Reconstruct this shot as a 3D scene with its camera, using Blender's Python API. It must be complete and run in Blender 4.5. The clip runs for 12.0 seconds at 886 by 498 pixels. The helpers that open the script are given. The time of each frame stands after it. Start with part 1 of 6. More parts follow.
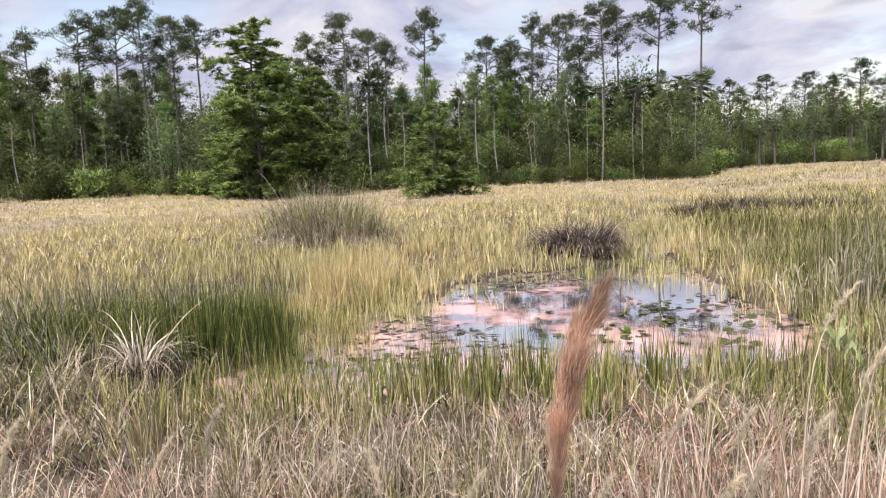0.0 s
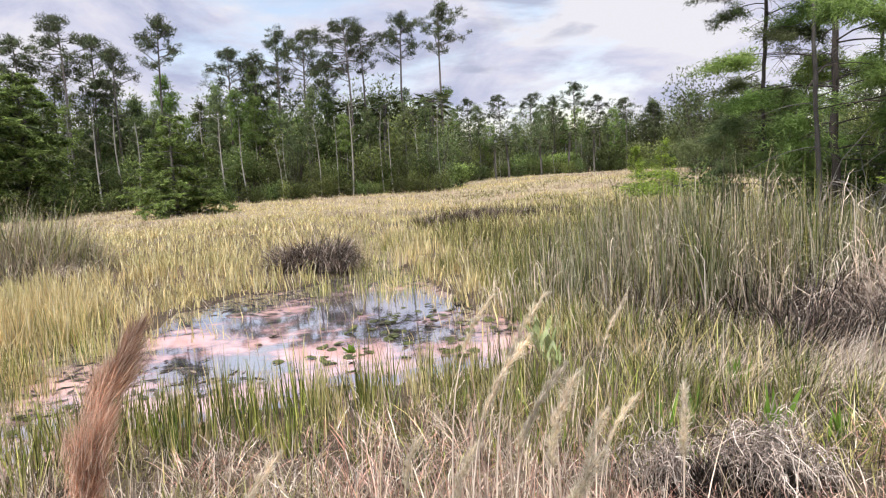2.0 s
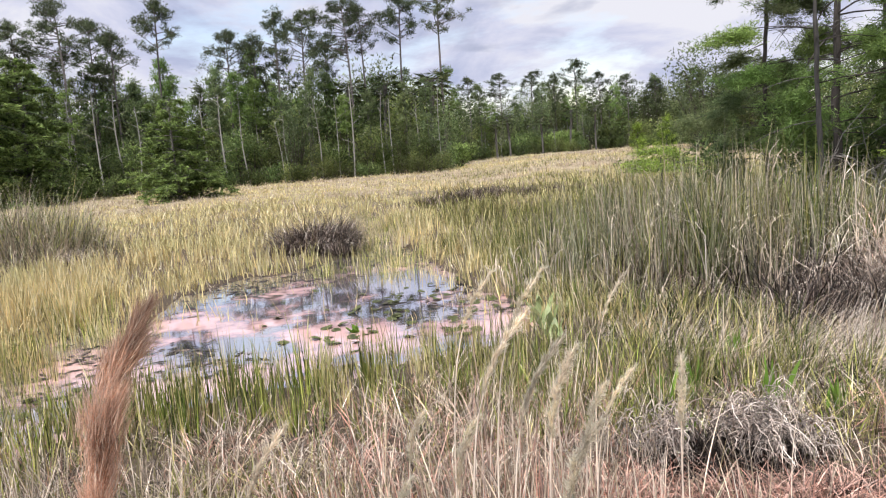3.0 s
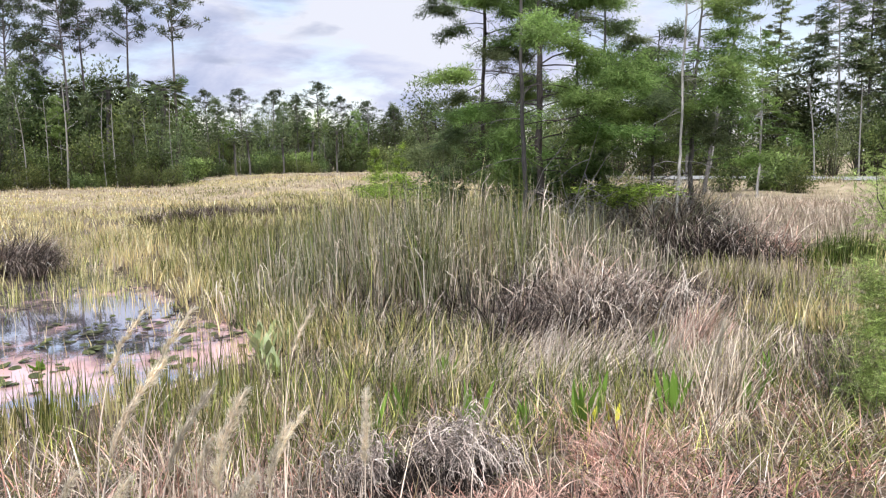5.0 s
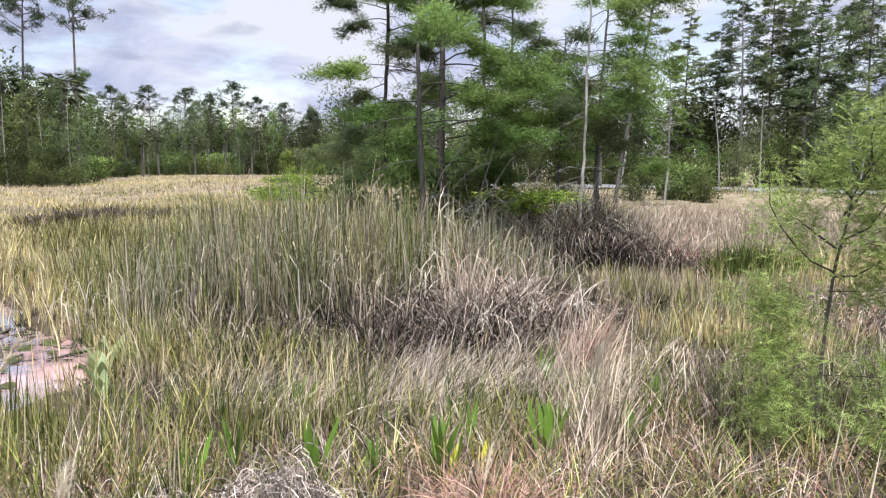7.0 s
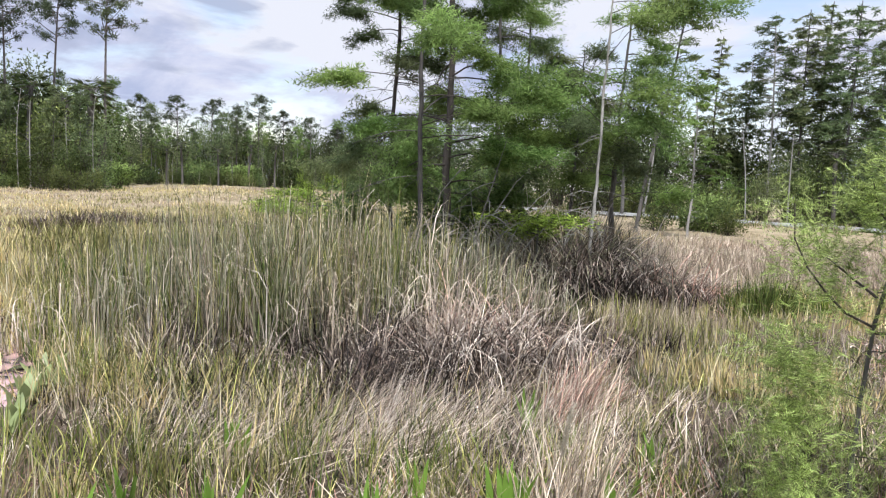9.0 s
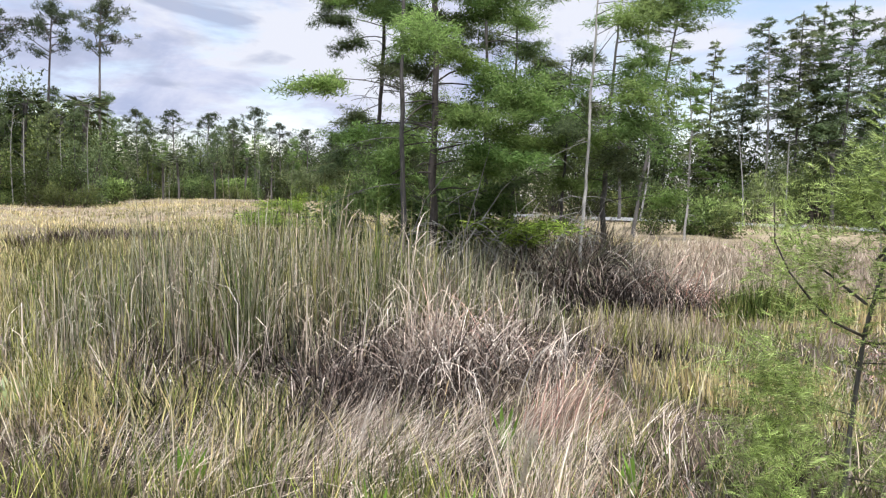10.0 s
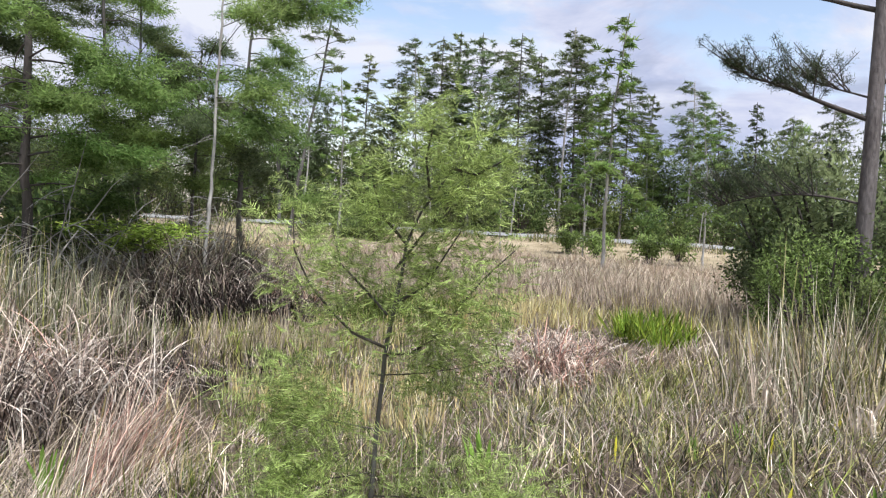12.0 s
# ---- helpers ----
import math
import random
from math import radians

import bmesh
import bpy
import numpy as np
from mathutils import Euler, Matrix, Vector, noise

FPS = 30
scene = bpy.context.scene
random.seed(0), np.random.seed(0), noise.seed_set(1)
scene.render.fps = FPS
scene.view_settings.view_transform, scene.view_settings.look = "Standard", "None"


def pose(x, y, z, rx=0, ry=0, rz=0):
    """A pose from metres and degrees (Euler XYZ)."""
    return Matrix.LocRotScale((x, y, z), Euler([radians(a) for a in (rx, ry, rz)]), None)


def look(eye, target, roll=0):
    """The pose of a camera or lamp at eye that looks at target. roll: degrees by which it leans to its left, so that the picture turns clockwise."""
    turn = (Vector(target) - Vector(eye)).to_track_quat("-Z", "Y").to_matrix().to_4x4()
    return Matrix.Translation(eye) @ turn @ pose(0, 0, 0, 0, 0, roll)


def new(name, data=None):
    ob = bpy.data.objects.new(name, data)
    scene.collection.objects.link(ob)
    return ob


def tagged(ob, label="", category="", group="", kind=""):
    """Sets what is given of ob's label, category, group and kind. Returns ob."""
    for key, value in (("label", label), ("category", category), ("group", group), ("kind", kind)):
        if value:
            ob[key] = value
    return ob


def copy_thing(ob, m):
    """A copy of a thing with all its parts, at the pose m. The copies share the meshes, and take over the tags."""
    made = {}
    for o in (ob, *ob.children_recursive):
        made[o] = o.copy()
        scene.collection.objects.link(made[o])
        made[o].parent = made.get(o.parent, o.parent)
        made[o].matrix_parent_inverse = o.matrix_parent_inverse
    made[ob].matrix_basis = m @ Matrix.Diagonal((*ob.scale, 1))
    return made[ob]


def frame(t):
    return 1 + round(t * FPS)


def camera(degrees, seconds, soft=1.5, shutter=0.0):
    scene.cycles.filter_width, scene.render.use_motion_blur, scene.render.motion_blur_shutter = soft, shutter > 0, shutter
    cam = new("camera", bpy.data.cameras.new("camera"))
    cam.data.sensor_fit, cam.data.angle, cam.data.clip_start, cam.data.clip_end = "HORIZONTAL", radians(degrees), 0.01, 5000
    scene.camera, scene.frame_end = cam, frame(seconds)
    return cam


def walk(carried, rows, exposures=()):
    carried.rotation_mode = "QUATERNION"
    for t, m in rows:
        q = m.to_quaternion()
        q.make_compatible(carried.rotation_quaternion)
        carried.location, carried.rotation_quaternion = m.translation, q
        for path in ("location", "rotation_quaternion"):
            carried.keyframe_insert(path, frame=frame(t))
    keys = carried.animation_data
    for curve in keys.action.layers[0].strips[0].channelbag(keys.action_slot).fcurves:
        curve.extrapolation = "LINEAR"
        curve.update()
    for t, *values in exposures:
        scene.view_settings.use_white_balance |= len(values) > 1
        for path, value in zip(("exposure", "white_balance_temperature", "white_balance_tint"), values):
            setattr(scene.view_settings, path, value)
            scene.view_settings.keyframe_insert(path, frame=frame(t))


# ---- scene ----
cam = camera(64.6, 12.0, soft=1.22)
PATH = [
    (0, (0.319, -0.421, 1.96), (0.04, 1.546, 1.727), -2.4),
    (0.5, (0.485, -0.284, 1.94), (0.478, 1.702, 1.708), -2.9),
    (1, (0.578, -0.201, 1.924), (0.85, 1.762, 1.654), -3.6),
    (1.5, (0.695, -0.065, 1.895), (1.149, 1.861, 1.601), -3.3),
    (2, (0.816, 0.051, 1.9), (1.21, 1.999, 1.678), -3.3),
    (2.5, (0.817, 0.037, 1.883), (1.163, 1.991, 1.631), -4.0),
    (4.5, (0.821, -0.044, 1.959), (1.661, 1.744, 1.646), -2.7),
    (5, (1.061, 0.071, 1.906), (2.118, 1.75, 1.657), -0.8),
    (5.5, (1.333, 0.128, 1.895), (2.536, 1.714, 1.697), -0.3),
    (6, (1.551, 0.235, 1.855), (2.822, 1.764, 1.645), -0.6),
    (6.5, (1.663, 0.296, 1.85), (2.914, 1.839, 1.614), -0.5),
    (8.5, (2.353, 0.703, 1.796), (3.566, 2.28, 1.597), 3.5),
    (9, (2.509, 0.732, 1.799), (3.7, 2.328, 1.623), 2.8),
    (9.5, (2.689, 0.848, 1.781), (3.867, 2.456, 1.617), 1.9),
    (10, (2.827, 0.814, 1.793), (4.018, 2.413, 1.642), 1.6),
    (10.5, (3.04, 0.864, 1.802), (4.315, 2.4, 1.672), 2.0),
    (11, (3.178, 0.882, 1.813), (4.616, 2.268, 1.7), 2.5),
    (11.5, (3.345, 0.88, 1.809), (4.989, 2.013, 1.703), 2.9),
    (12, (3.519, 0.64, 1.815), (5.302, 1.539, 1.708), 2.9),
]
walk(cam, [(t, look(eye, target, roll)) for t, eye, target, roll in PATH],
     exposures=[(0, 0.13, 6600, 12), (2.5, 0.12, 6450, 11), (5.0, 0.17, 6150, 10), (12, 0.17, 6150, 9)])

# ---------------------------------------------------------------- light
SUN_EL, SUN_ROT = 64.0, 215.0          # degrees: height, and compass turn from +y towards +x
sun_data = bpy.data.lights.new("sun", "SUN")
sun_data.energy, sun_data.angle, sun_data.color = 4.8, radians(2.0), (1.0, 0.985, 0.965)
sun = new("sun", sun_data)
_sd = Vector((math.sin(radians(SUN_ROT)) * math.cos(radians(SUN_EL)), math.cos(radians(SUN_ROT)) * math.cos(radians(SUN_EL)), math.sin(radians(SUN_EL))))
sun.matrix_world = look(_sd * 200, (0, 0, 0))

world = bpy.data.worlds.new("sky")
scene.world = world
world.use_nodes = True
wt = world.node_tree
wt.nodes.clear()


def wnode(kind, **sockets):
    n = wt.nodes.new(kind)
    for k, v in sockets.items():
        n.inputs[k.replace("_", " ")].default_value = v
    return n


sky = wt.nodes.new("ShaderNodeTexSky")
sky.sky_type, sky.sun_disc = "NISHITA", False
sky.sun_elevation, sky.sun_rotation = radians(SUN_EL), radians(SUN_ROT)
w_sky = wt.nodes.new("ShaderNodeMix"); w_sky.data_type = "RGBA"; w_sky.blend_type = "MULTIPLY"
w_sky.inputs[0].default_value = 1.0
w_sky.inputs[7].default_value = (0.25, 0.21, 0.185, 1)
wt.links.new(sky.outputs[0], w_sky.inputs[6])
w_co = wt.nodes.new("ShaderNodeTexCoord")


def cloud_noise(scale, detail, rough, warp, stretch, turn):
    """Noise over the sky's directions, drawn out level as clouds are near the horizon."""
    m = wt.nodes.new("ShaderNodeMapping")
    m.inputs["Scale"].default_value = (1.0, 1.0, stretch)
    m.inputs["Rotation"].default_value = (0, 0, turn)
    wt.links.new(w_co.outputs["Generated"], m.inputs["Vector"])
    n = wnode("ShaderNodeTexNoise", Scale=scale, Detail=detail, Roughness=rough, Distortion=warp)
    wt.links.new(m.outputs[0], n.inputs["Vector"])
    return n


def sky_ramp(source, stops):
    r = wt.nodes.new("ShaderNodeValToRGB")
    el = r.color_ramp.elements
    while len(el) < len(stops):
        el.new(0.5)
    for e, (p, c) in zip(el, stops):
        e.position, e.color = p, (*c, 1)
    wt.links.new(source.outputs[0], r.inputs[0])
    return r


def sky_mix(mask, below, above):
    m = wt.nodes.new("ShaderNodeMix"); m.data_type = "RGBA"
    wt.links.new(mask.outputs[0], m.inputs[0])
    wt.links.new(below, m.inputs[6]); wt.links.new(above, m.inputs[7])
    return m.outputs[2]


# high thin veil over blue, heaped white clouds with lavender undersides, and some small grey ones before them
w_veil = sky_ramp(cloud_noise(2.6, 8.0, 0.58, 0.3, 2.6, 3.0), [(0.40, (0, 0, 0)), (0.52, (1, 1, 1))])
w_shade = sky_ramp(cloud_noise(3.4, 9.0, 0.60, 0.5, 2.4, 0.4), [(0.38, (0.45, 0.49, 0.66)), (0.48, (0.64, 0.65, 0.78)), (0.56, (0.785, 0.78, 0.835))])
w_grey_mask = sky_ramp(cloud_noise(4.6, 6.0, 0.5, 0.3, 3.0, 2.1), [(0.60, (0, 0, 0)), (0.68, (0.75, 0.75, 0.75))])
w_grey = wt.nodes.new("ShaderNodeRGB")
w_grey.outputs[0].default_value = (0.40, 0.43, 0.56, 1)
w_sum = sky_mix(w_veil, w_sky.outputs[2], w_shade.outputs[0])
w_sum = sky_mix(w_grey_mask, w_sum, w_grey.outputs[0])
w_bg = wnode("ShaderNodeBackground", Strength=1.0)
wt.links.new(w_sum, w_bg.inputs[0])
w_out = wt.nodes.new("ShaderNodeOutputWorld")
wt.links.new(w_bg.outputs[0], w_out.inputs[0])


# ---------------------------------------------------------------- materials
def ramp_of(nt, stops):
    r = nt.nodes.new("ShaderNodeValToRGB")
    el = r.color_ramp.elements
    while len(el) < len(stops):
        el.new(0.5)
    for e, (p, c) in zip(el, stops):
        e.position, e.color = p, (*c, 1)
    return r


def leaf_material(name, stops, patch=(0.5, 0.5, 0.5), amount=0.25, scale=0.6, rough=0.6, glow=0.14, tuft_scale=7.0, tuft_amount=0.4, spread=0.6, vary=0.0):
    """Blades and leaves: a colour for each one, a broad patchy tint, and some light let through."""
    m = bpy.data.materials.new(name)
    m.use_nodes = True
    nt = m.node_tree
    nt.nodes.clear()
    geo = nt.nodes.new("ShaderNodeNewGeometry")
    ramp = ramp_of(nt, stops)
    nt.links.new(geo.outputs["Random Per Island"], ramp.inputs[0])
    noi = nt.nodes.new("ShaderNodeTexNoise")
    noi.inputs["Scale"].default_value, noi.inputs["Detail"].default_value = scale, 3.0
    nt.links.new(geo.outputs["Position"], noi.inputs["Vector"])
    sharp = nt.nodes.new("ShaderNodeMapRange")
    sharp.inputs[1].default_value, sharp.inputs[2].default_value, sharp.inputs[4].default_value = 0.42, 0.62, amount
    nt.links.new(noi.outputs[0], sharp.inputs[0])
    mix = nt.nodes.new("ShaderNodeMix"); mix.data_type = "RGBA"
    mix.inputs[7].default_value = (*patch, 1)
    nt.links.new(sharp.outputs[0], mix.inputs[0])
    nt.links.new(ramp.outputs[0], mix.inputs[6])
    mp = nt.nodes.new("ShaderNodeMapping")
    mp.inputs["Scale"].default_value = (1, 1, 0.25)
    nt.links.new(geo.outputs["Position"], mp.inputs[0])
    tuft = nt.nodes.new("ShaderNodeTexNoise")
    tuft.inputs["Scale"].default_value, tuft.inputs["Detail"].default_value = tuft_scale, 2.0
    nt.links.new(mp.outputs[0], tuft.inputs["Vector"])
    val = nt.nodes.new("ShaderNodeMapRange")
    val.inputs[1].default_value, val.inputs[2].default_value, val.inputs[3].default_value, val.inputs[4].default_value = 0.3, 0.7, 1 - tuft_amount, 1 + tuft_amount
    nt.links.new(tuft.outputs[0], val.inputs[0])
    hsv = nt.nodes.new("ShaderNodeHueSaturation")
    many = nt.nodes.new("ShaderNodeMath"); many.operation = "MULTIPLY"; many.inputs[1].default_value = 37.7
    frac = nt.nodes.new("ShaderNodeMath"); frac.operation = "FRACT"
    own = nt.nodes.new("ShaderNodeMapRange")
    own.inputs[3].default_value, own.inputs[4].default_value = 1 - spread * 1.25, 1 + spread * 0.85
    both = nt.nodes.new("ShaderNodeMath"); both.operation = "MULTIPLY"
    nt.links.new(geo.outputs["Random Per Island"], many.inputs[0]); nt.links.new(many.outputs[0], frac.inputs[0])
    nt.links.new(frac.outputs[0], own.inputs[0])
    nt.links.new(val.outputs[0], both.inputs[0]); nt.links.new(own.outputs[0], both.inputs[1])
    level = both
    if vary:
        # each tree is a little darker or lighter, greener or greyer than the next
        info = nt.nodes.new("ShaderNodeObjectInfo")
        tone = nt.nodes.new("ShaderNodeMapRange")
        tone.inputs[3].default_value, tone.inputs[4].default_value = 1 - vary, 1 + vary
        level = nt.nodes.new("ShaderNodeMath"); level.operation = "MULTIPLY"
        nt.links.new(info.outputs["Random"], tone.inputs[0])
        nt.links.new(both.outputs[0], level.inputs[0]); nt.links.new(tone.outputs[0], level.inputs[1])
        again = nt.nodes.new("ShaderNodeMath"); again.operation = "MULTIPLY"; again.inputs[1].default_value = 17.3
        wrap = nt.nodes.new("ShaderNodeMath"); wrap.operation = "FRACT"
        hue = nt.nodes.new("ShaderNodeMapRange")
        hue.inputs[3].default_value, hue.inputs[4].default_value = 0.5 - 0.05 * vary, 0.5 + 0.05 * vary
        nt.links.new(info.outputs["Random"], again.inputs[0]); nt.links.new(again.outputs[0], wrap.inputs[0])
        nt.links.new(wrap.outputs[0], hue.inputs[0]); nt.links.new(hue.outputs[0], hsv.inputs["Hue"])
    nt.links.new(level.outputs[0], hsv.inputs["Value"])
    nt.links.new(mix.outputs[2], hsv.inputs["Color"])
    p = nt.nodes.new("ShaderNodeBsdfPrincipled")
    p.inputs["Roughness"].default_value = rough
    p.inputs["Specular IOR Level"].default_value = 0.25
    nt.links.new(hsv.outputs[0], p.inputs["Base Color"])
    tr = nt.nodes.new("ShaderNodeBsdfTranslucent")
    nt.links.new(hsv.outputs[0], tr.inputs[0])
    ms = nt.nodes.new("ShaderNodeMixShader")
    ms.inputs[0].default_value = glow
    nt.links.new(p.outputs[0], ms.inputs[1])
    nt.links.new(tr.outputs[0], ms.inputs[2])
    out = nt.nodes.new("ShaderNodeOutputMaterial")
    nt.links.new(ms.outputs[0], out.inputs[0])
    return m


def surface_material(name, stops, scale=4.0, fine=40.0, rough=0.9, bump=0.4, dist=0.02, stretch=(1, 1, 1)):
    """Bark, earth, sand: colour from two scales of noise, with relief."""
    m = bpy.data.materials.new(name)
    m.use_nodes = True
    nt = m.node_tree
    p = nt.nodes["Principled BSDF"]
    p.inputs["Roughness"].default_value = rough
    p.inputs["Specular IOR Level"].default_value = 0.2
    co = nt.nodes.new("ShaderNodeNewGeometry")
    mp = nt.nodes.new("ShaderNodeMapping")
    mp.inputs["Scale"].default_value = stretch
    nt.links.new(co.outputs["Position"], mp.inputs[0])
    a = nt.nodes.new("ShaderNodeTexNoise"); a.inputs["Scale"].default_value = scale; a.inputs["Detail"].default_value = 4
    b = nt.nodes.new("ShaderNodeTexNoise"); b.inputs["Scale"].default_value = fine; b.inputs["Detail"].default_value = 6
    nt.links.new(mp.outputs[0], a.inputs["Vector"]); nt.links.new(mp.outputs[0], b.inputs["Vector"])
    add = nt.nodes.new("ShaderNodeMath"); add.operation = "MULTIPLY_ADD"
    add.inputs[1].default_value = 0.5
    half = nt.nodes.new("ShaderNodeMath"); half.operation = "MULTIPLY"; half.inputs[1].default_value = 0.5
    nt.links.new(b.outputs[0], half.inputs[0])
    nt.links.new(a.outputs[0], add.inputs[0]); nt.links.new(half.outputs[0], add.inputs[2])
    ramp = ramp_of(nt, stops)
    nt.links.new(add.outputs[0], ramp.inputs[0])
    nt.links.new(ramp.outputs[0], p.inputs["Base Color"])
    bp = nt.nodes.new("ShaderNodeBump")
    bp.inputs["Strength"].default_value, bp.inputs["Distance"].default_value = bump, dist
    nt.links.new(b.outputs[0], bp.inputs["Height"])
    nt.links.new(bp.outputs[0], p.inputs["Normal"])
    return m


def water_material():
    m = bpy.data.materials.new("pond_water")
    m.use_nodes = True
    nt = m.node_tree
    p = nt.nodes["Principled BSDF"]
    geo = nt.nodes.new("ShaderNodeNewGeometry")
    n = nt.nodes.new("ShaderNodeTexNoise"); n.inputs["Scale"].default_value = 0.75; n.inputs["Detail"].default_value = 6; n.inputs["Roughness"].default_value = 0.6
    f = nt.nodes.new("ShaderNodeTexNoise"); f.inputs["Scale"].default_value = 9.0; f.inputs["Detail"].default_value = 3
    nt.links.new(geo.outputs["Position"], n.inputs["Vector"]); nt.links.new(geo.outputs["Position"], f.inputs["Vector"])
    # pink scum, its pale colour also painting bright sky reflection, stronger at low Y
    film_glare = nt.nodes.new("ShaderNodeMapRange")
    film_glare.inputs[1].default_value, film_glare.inputs[2].default_value, film_glare.inputs[4].default_value = 0.47, 0.62, 0.8
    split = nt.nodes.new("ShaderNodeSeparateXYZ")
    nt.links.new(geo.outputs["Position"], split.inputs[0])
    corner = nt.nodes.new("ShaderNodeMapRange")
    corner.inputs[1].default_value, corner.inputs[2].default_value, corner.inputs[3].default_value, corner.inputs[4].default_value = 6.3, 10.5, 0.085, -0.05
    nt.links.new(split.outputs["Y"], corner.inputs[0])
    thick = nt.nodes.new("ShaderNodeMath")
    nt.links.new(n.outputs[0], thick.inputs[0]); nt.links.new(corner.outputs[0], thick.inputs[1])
    nt.links.new(thick.outputs[0], film_glare.inputs[0])
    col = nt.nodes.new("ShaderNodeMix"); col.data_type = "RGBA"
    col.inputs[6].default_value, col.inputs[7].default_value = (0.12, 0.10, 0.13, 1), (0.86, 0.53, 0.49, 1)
    nt.links.new(film_glare.outputs[0], col.inputs[0])
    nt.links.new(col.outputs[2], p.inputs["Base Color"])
    p.inputs["Roughness"].default_value = 0.02
    p.inputs["IOR"].default_value = 5.4
    shine = nt.nodes.new("ShaderNodeMapRange")
    shine.inputs[2].default_value, shine.inputs[3].default_value, shine.inputs[4].default_value = 0.8, 0.8, 0.2
    nt.links.new(film_glare.outputs[0], shine.inputs[0])
    nt.links.new(shine.outputs[0], p.inputs["Specular IOR Level"])
    bp = nt.nodes.new("ShaderNodeBump"); bp.inputs["Strength"].default_value = 0.10; bp.inputs["Distance"].default_value = 0.003
    nt.links.new(f.outputs[0], bp.inputs["Height"]); nt.links.new(bp.outputs[0], p.inputs["Normal"])
    return m


M_GOLD = leaf_material("golden_grass", [(0.0, (0.60, 0.445, 0.20)), (0.3, (0.75, 0.585, 0.31)), (0.6, (0.545, 0.465, 0.20)), (0.85, (0.83, 0.73, 0.50)), (1.0, (0.43, 0.41, 0.16))], (0.47, 0.44, 0.185), 0.6, 0.22, spread=0.24)
M_OLIVE = leaf_material("olive_grass", [(0.0, (0.10, 0.105, 0.028)), (0.4, (0.225, 0.225, 0.065)), (0.7, (0.36, 0.325, 0.12)), (1.0, (0.56, 0.48, 0.26))], (0.20, 0.20, 0.055), 0.45, 0.5, tuft_amount=0.5)
M_TAN = leaf_material("tan_grass", [(0.0, (0.27, 0.21, 0.15)), (0.3, (0.52, 0.42, 0.315)), (0.7, (0.66, 0.55, 0.435)), (1.0, (0.36, 0.34, 0.19))], (0.55, 0.41, 0.31), 0.5, 0.2, tuft_amount=0.3, spread=0.22)
M_GREY = leaf_material("grey_green_reed", [(0.0, (0.10, 0.105, 0.06)), (0.4, (0.25, 0.25, 0.145)), (0.65, (0.38, 0.365, 0.235)), (0.88, (0.62, 0.56, 0.43)), (1.0, (0.18, 0.20, 0.12))], (0.28, 0.275, 0.15), 0.4, 0.8, tuft_amount=0.55)
M_THATCH = leaf_material("dead_thatch", [(0.0, (0.08, 0.06, 0.045)), (0.3, (0.33, 0.255, 0.20)), (0.65, (0.58, 0.485, 0.40)), (1.0, (0.86, 0.77, 0.66))], (0.34, 0.23, 0.18), 0.3, 1.2, tuft_amount=0.5)
M_STRAW = leaf_material("pale_straw", [(0.0, (0.16, 0.12, 0.08)), (0.25, (0.46, 0.36, 0.25)), (0.6, (0.69, 0.56, 0.43)), (0.9, (0.86, 0.74, 0.60)), (1.0, (0.32, 0.31, 0.16))], (0.44, 0.36, 0.24), 0.35, 1.0, tuft_amount=0.5)
M_HEAP = leaf_material("grey_white_stems", [(0.0, (0.08, 0.062, 0.05)), (0.35, (0.34, 0.275, 0.225)), (0.7, (0.57, 0.48, 0.41)), (1.0, (0.72, 0.635, 0.55))], (0.5, 0.4, 0.34), 0.3, 2.0, 0.7, 0.05)
M_PALE = leaf_material("bleached_reed", [(0.0, (0.54, 0.43, 0.33)), (0.6, (0.76, 0.64, 0.52)), (1.0, (0.90, 0.81, 0.70))], (0.64, 0.50, 0.39), 0.4, 1.2, spread=0.32)
M_PINK = leaf_material("pink_straw", [(0.0, (0.37, 0.175, 0.125)), (0.5, (0.58, 0.335, 0.255)), (1.0, (0.74, 0.52, 0.42))], (0.49, 0.28, 0.21), 0.3, 1.5)
M_DARKTHATCH = leaf_material("dark_thatch", [(0.0, (0.065, 0.048, 0.036)), (0.5, (0.165, 0.115, 0.09)), (0.8, (0.30, 0.225, 0.185)), (1.0, (0.58, 0.50, 0.42))], (0.12, 0.095, 0.07), 0.4, 1.5)
# litter colour taken near black, so shade between stems is painted in
M_SHADE_LITTER = leaf_material("shade_dark_litter", [(0.0, (0.02, 0.016, 0.013)), (0.7, (0.045, 0.034, 0.028)), (1.0, (0.09, 0.07, 0.06))], (0.03, 0.023, 0.02), 0.4, 1.5)
M_GREENREED = leaf_material("green_reed", [(0.0, (0.055, 0.09, 0.018)), (0.5, (0.12, 0.17, 0.035)), (0.85, (0.26, 0.29, 0.07)), (1.0, (0.46, 0.42, 0.15))], (0.09, 0.13, 0.025), 0.4, 1.0)
M_SPIKE = leaf_material("yellow_green_rush", [(0.0, (0.09, 0.13, 0.02)), (0.4, (0.25, 0.30, 0.055)), (0.7, (0.50, 0.47, 0.14)), (1.0, (0.72, 0.58, 0.28))], (0.18, 0.22, 0.05), 0.35, 1.2, tuft_amount=0.5)
M_BROADLEAF = leaf_material("broad_green_leaf", [(0.0, (0.08, 0.15, 0.025)), (0.6, (0.15, 0.25, 0.04)), (1.0, (0.32, 0.34, 0.05))], (0.12, 0.19, 0.035), 0.3, 3.0, 0.45, 0.3)
M_LUSH = leaf_material("lush_leaf", [(0.0, (0.11, 0.19, 0.025)), (0.6, (0.23, 0.32, 0.04)), (1.0, (0.44, 0.44, 0.07))], (0.26, 0.36, 0.05), 0.3, 3.0, 0.45, 0.4)
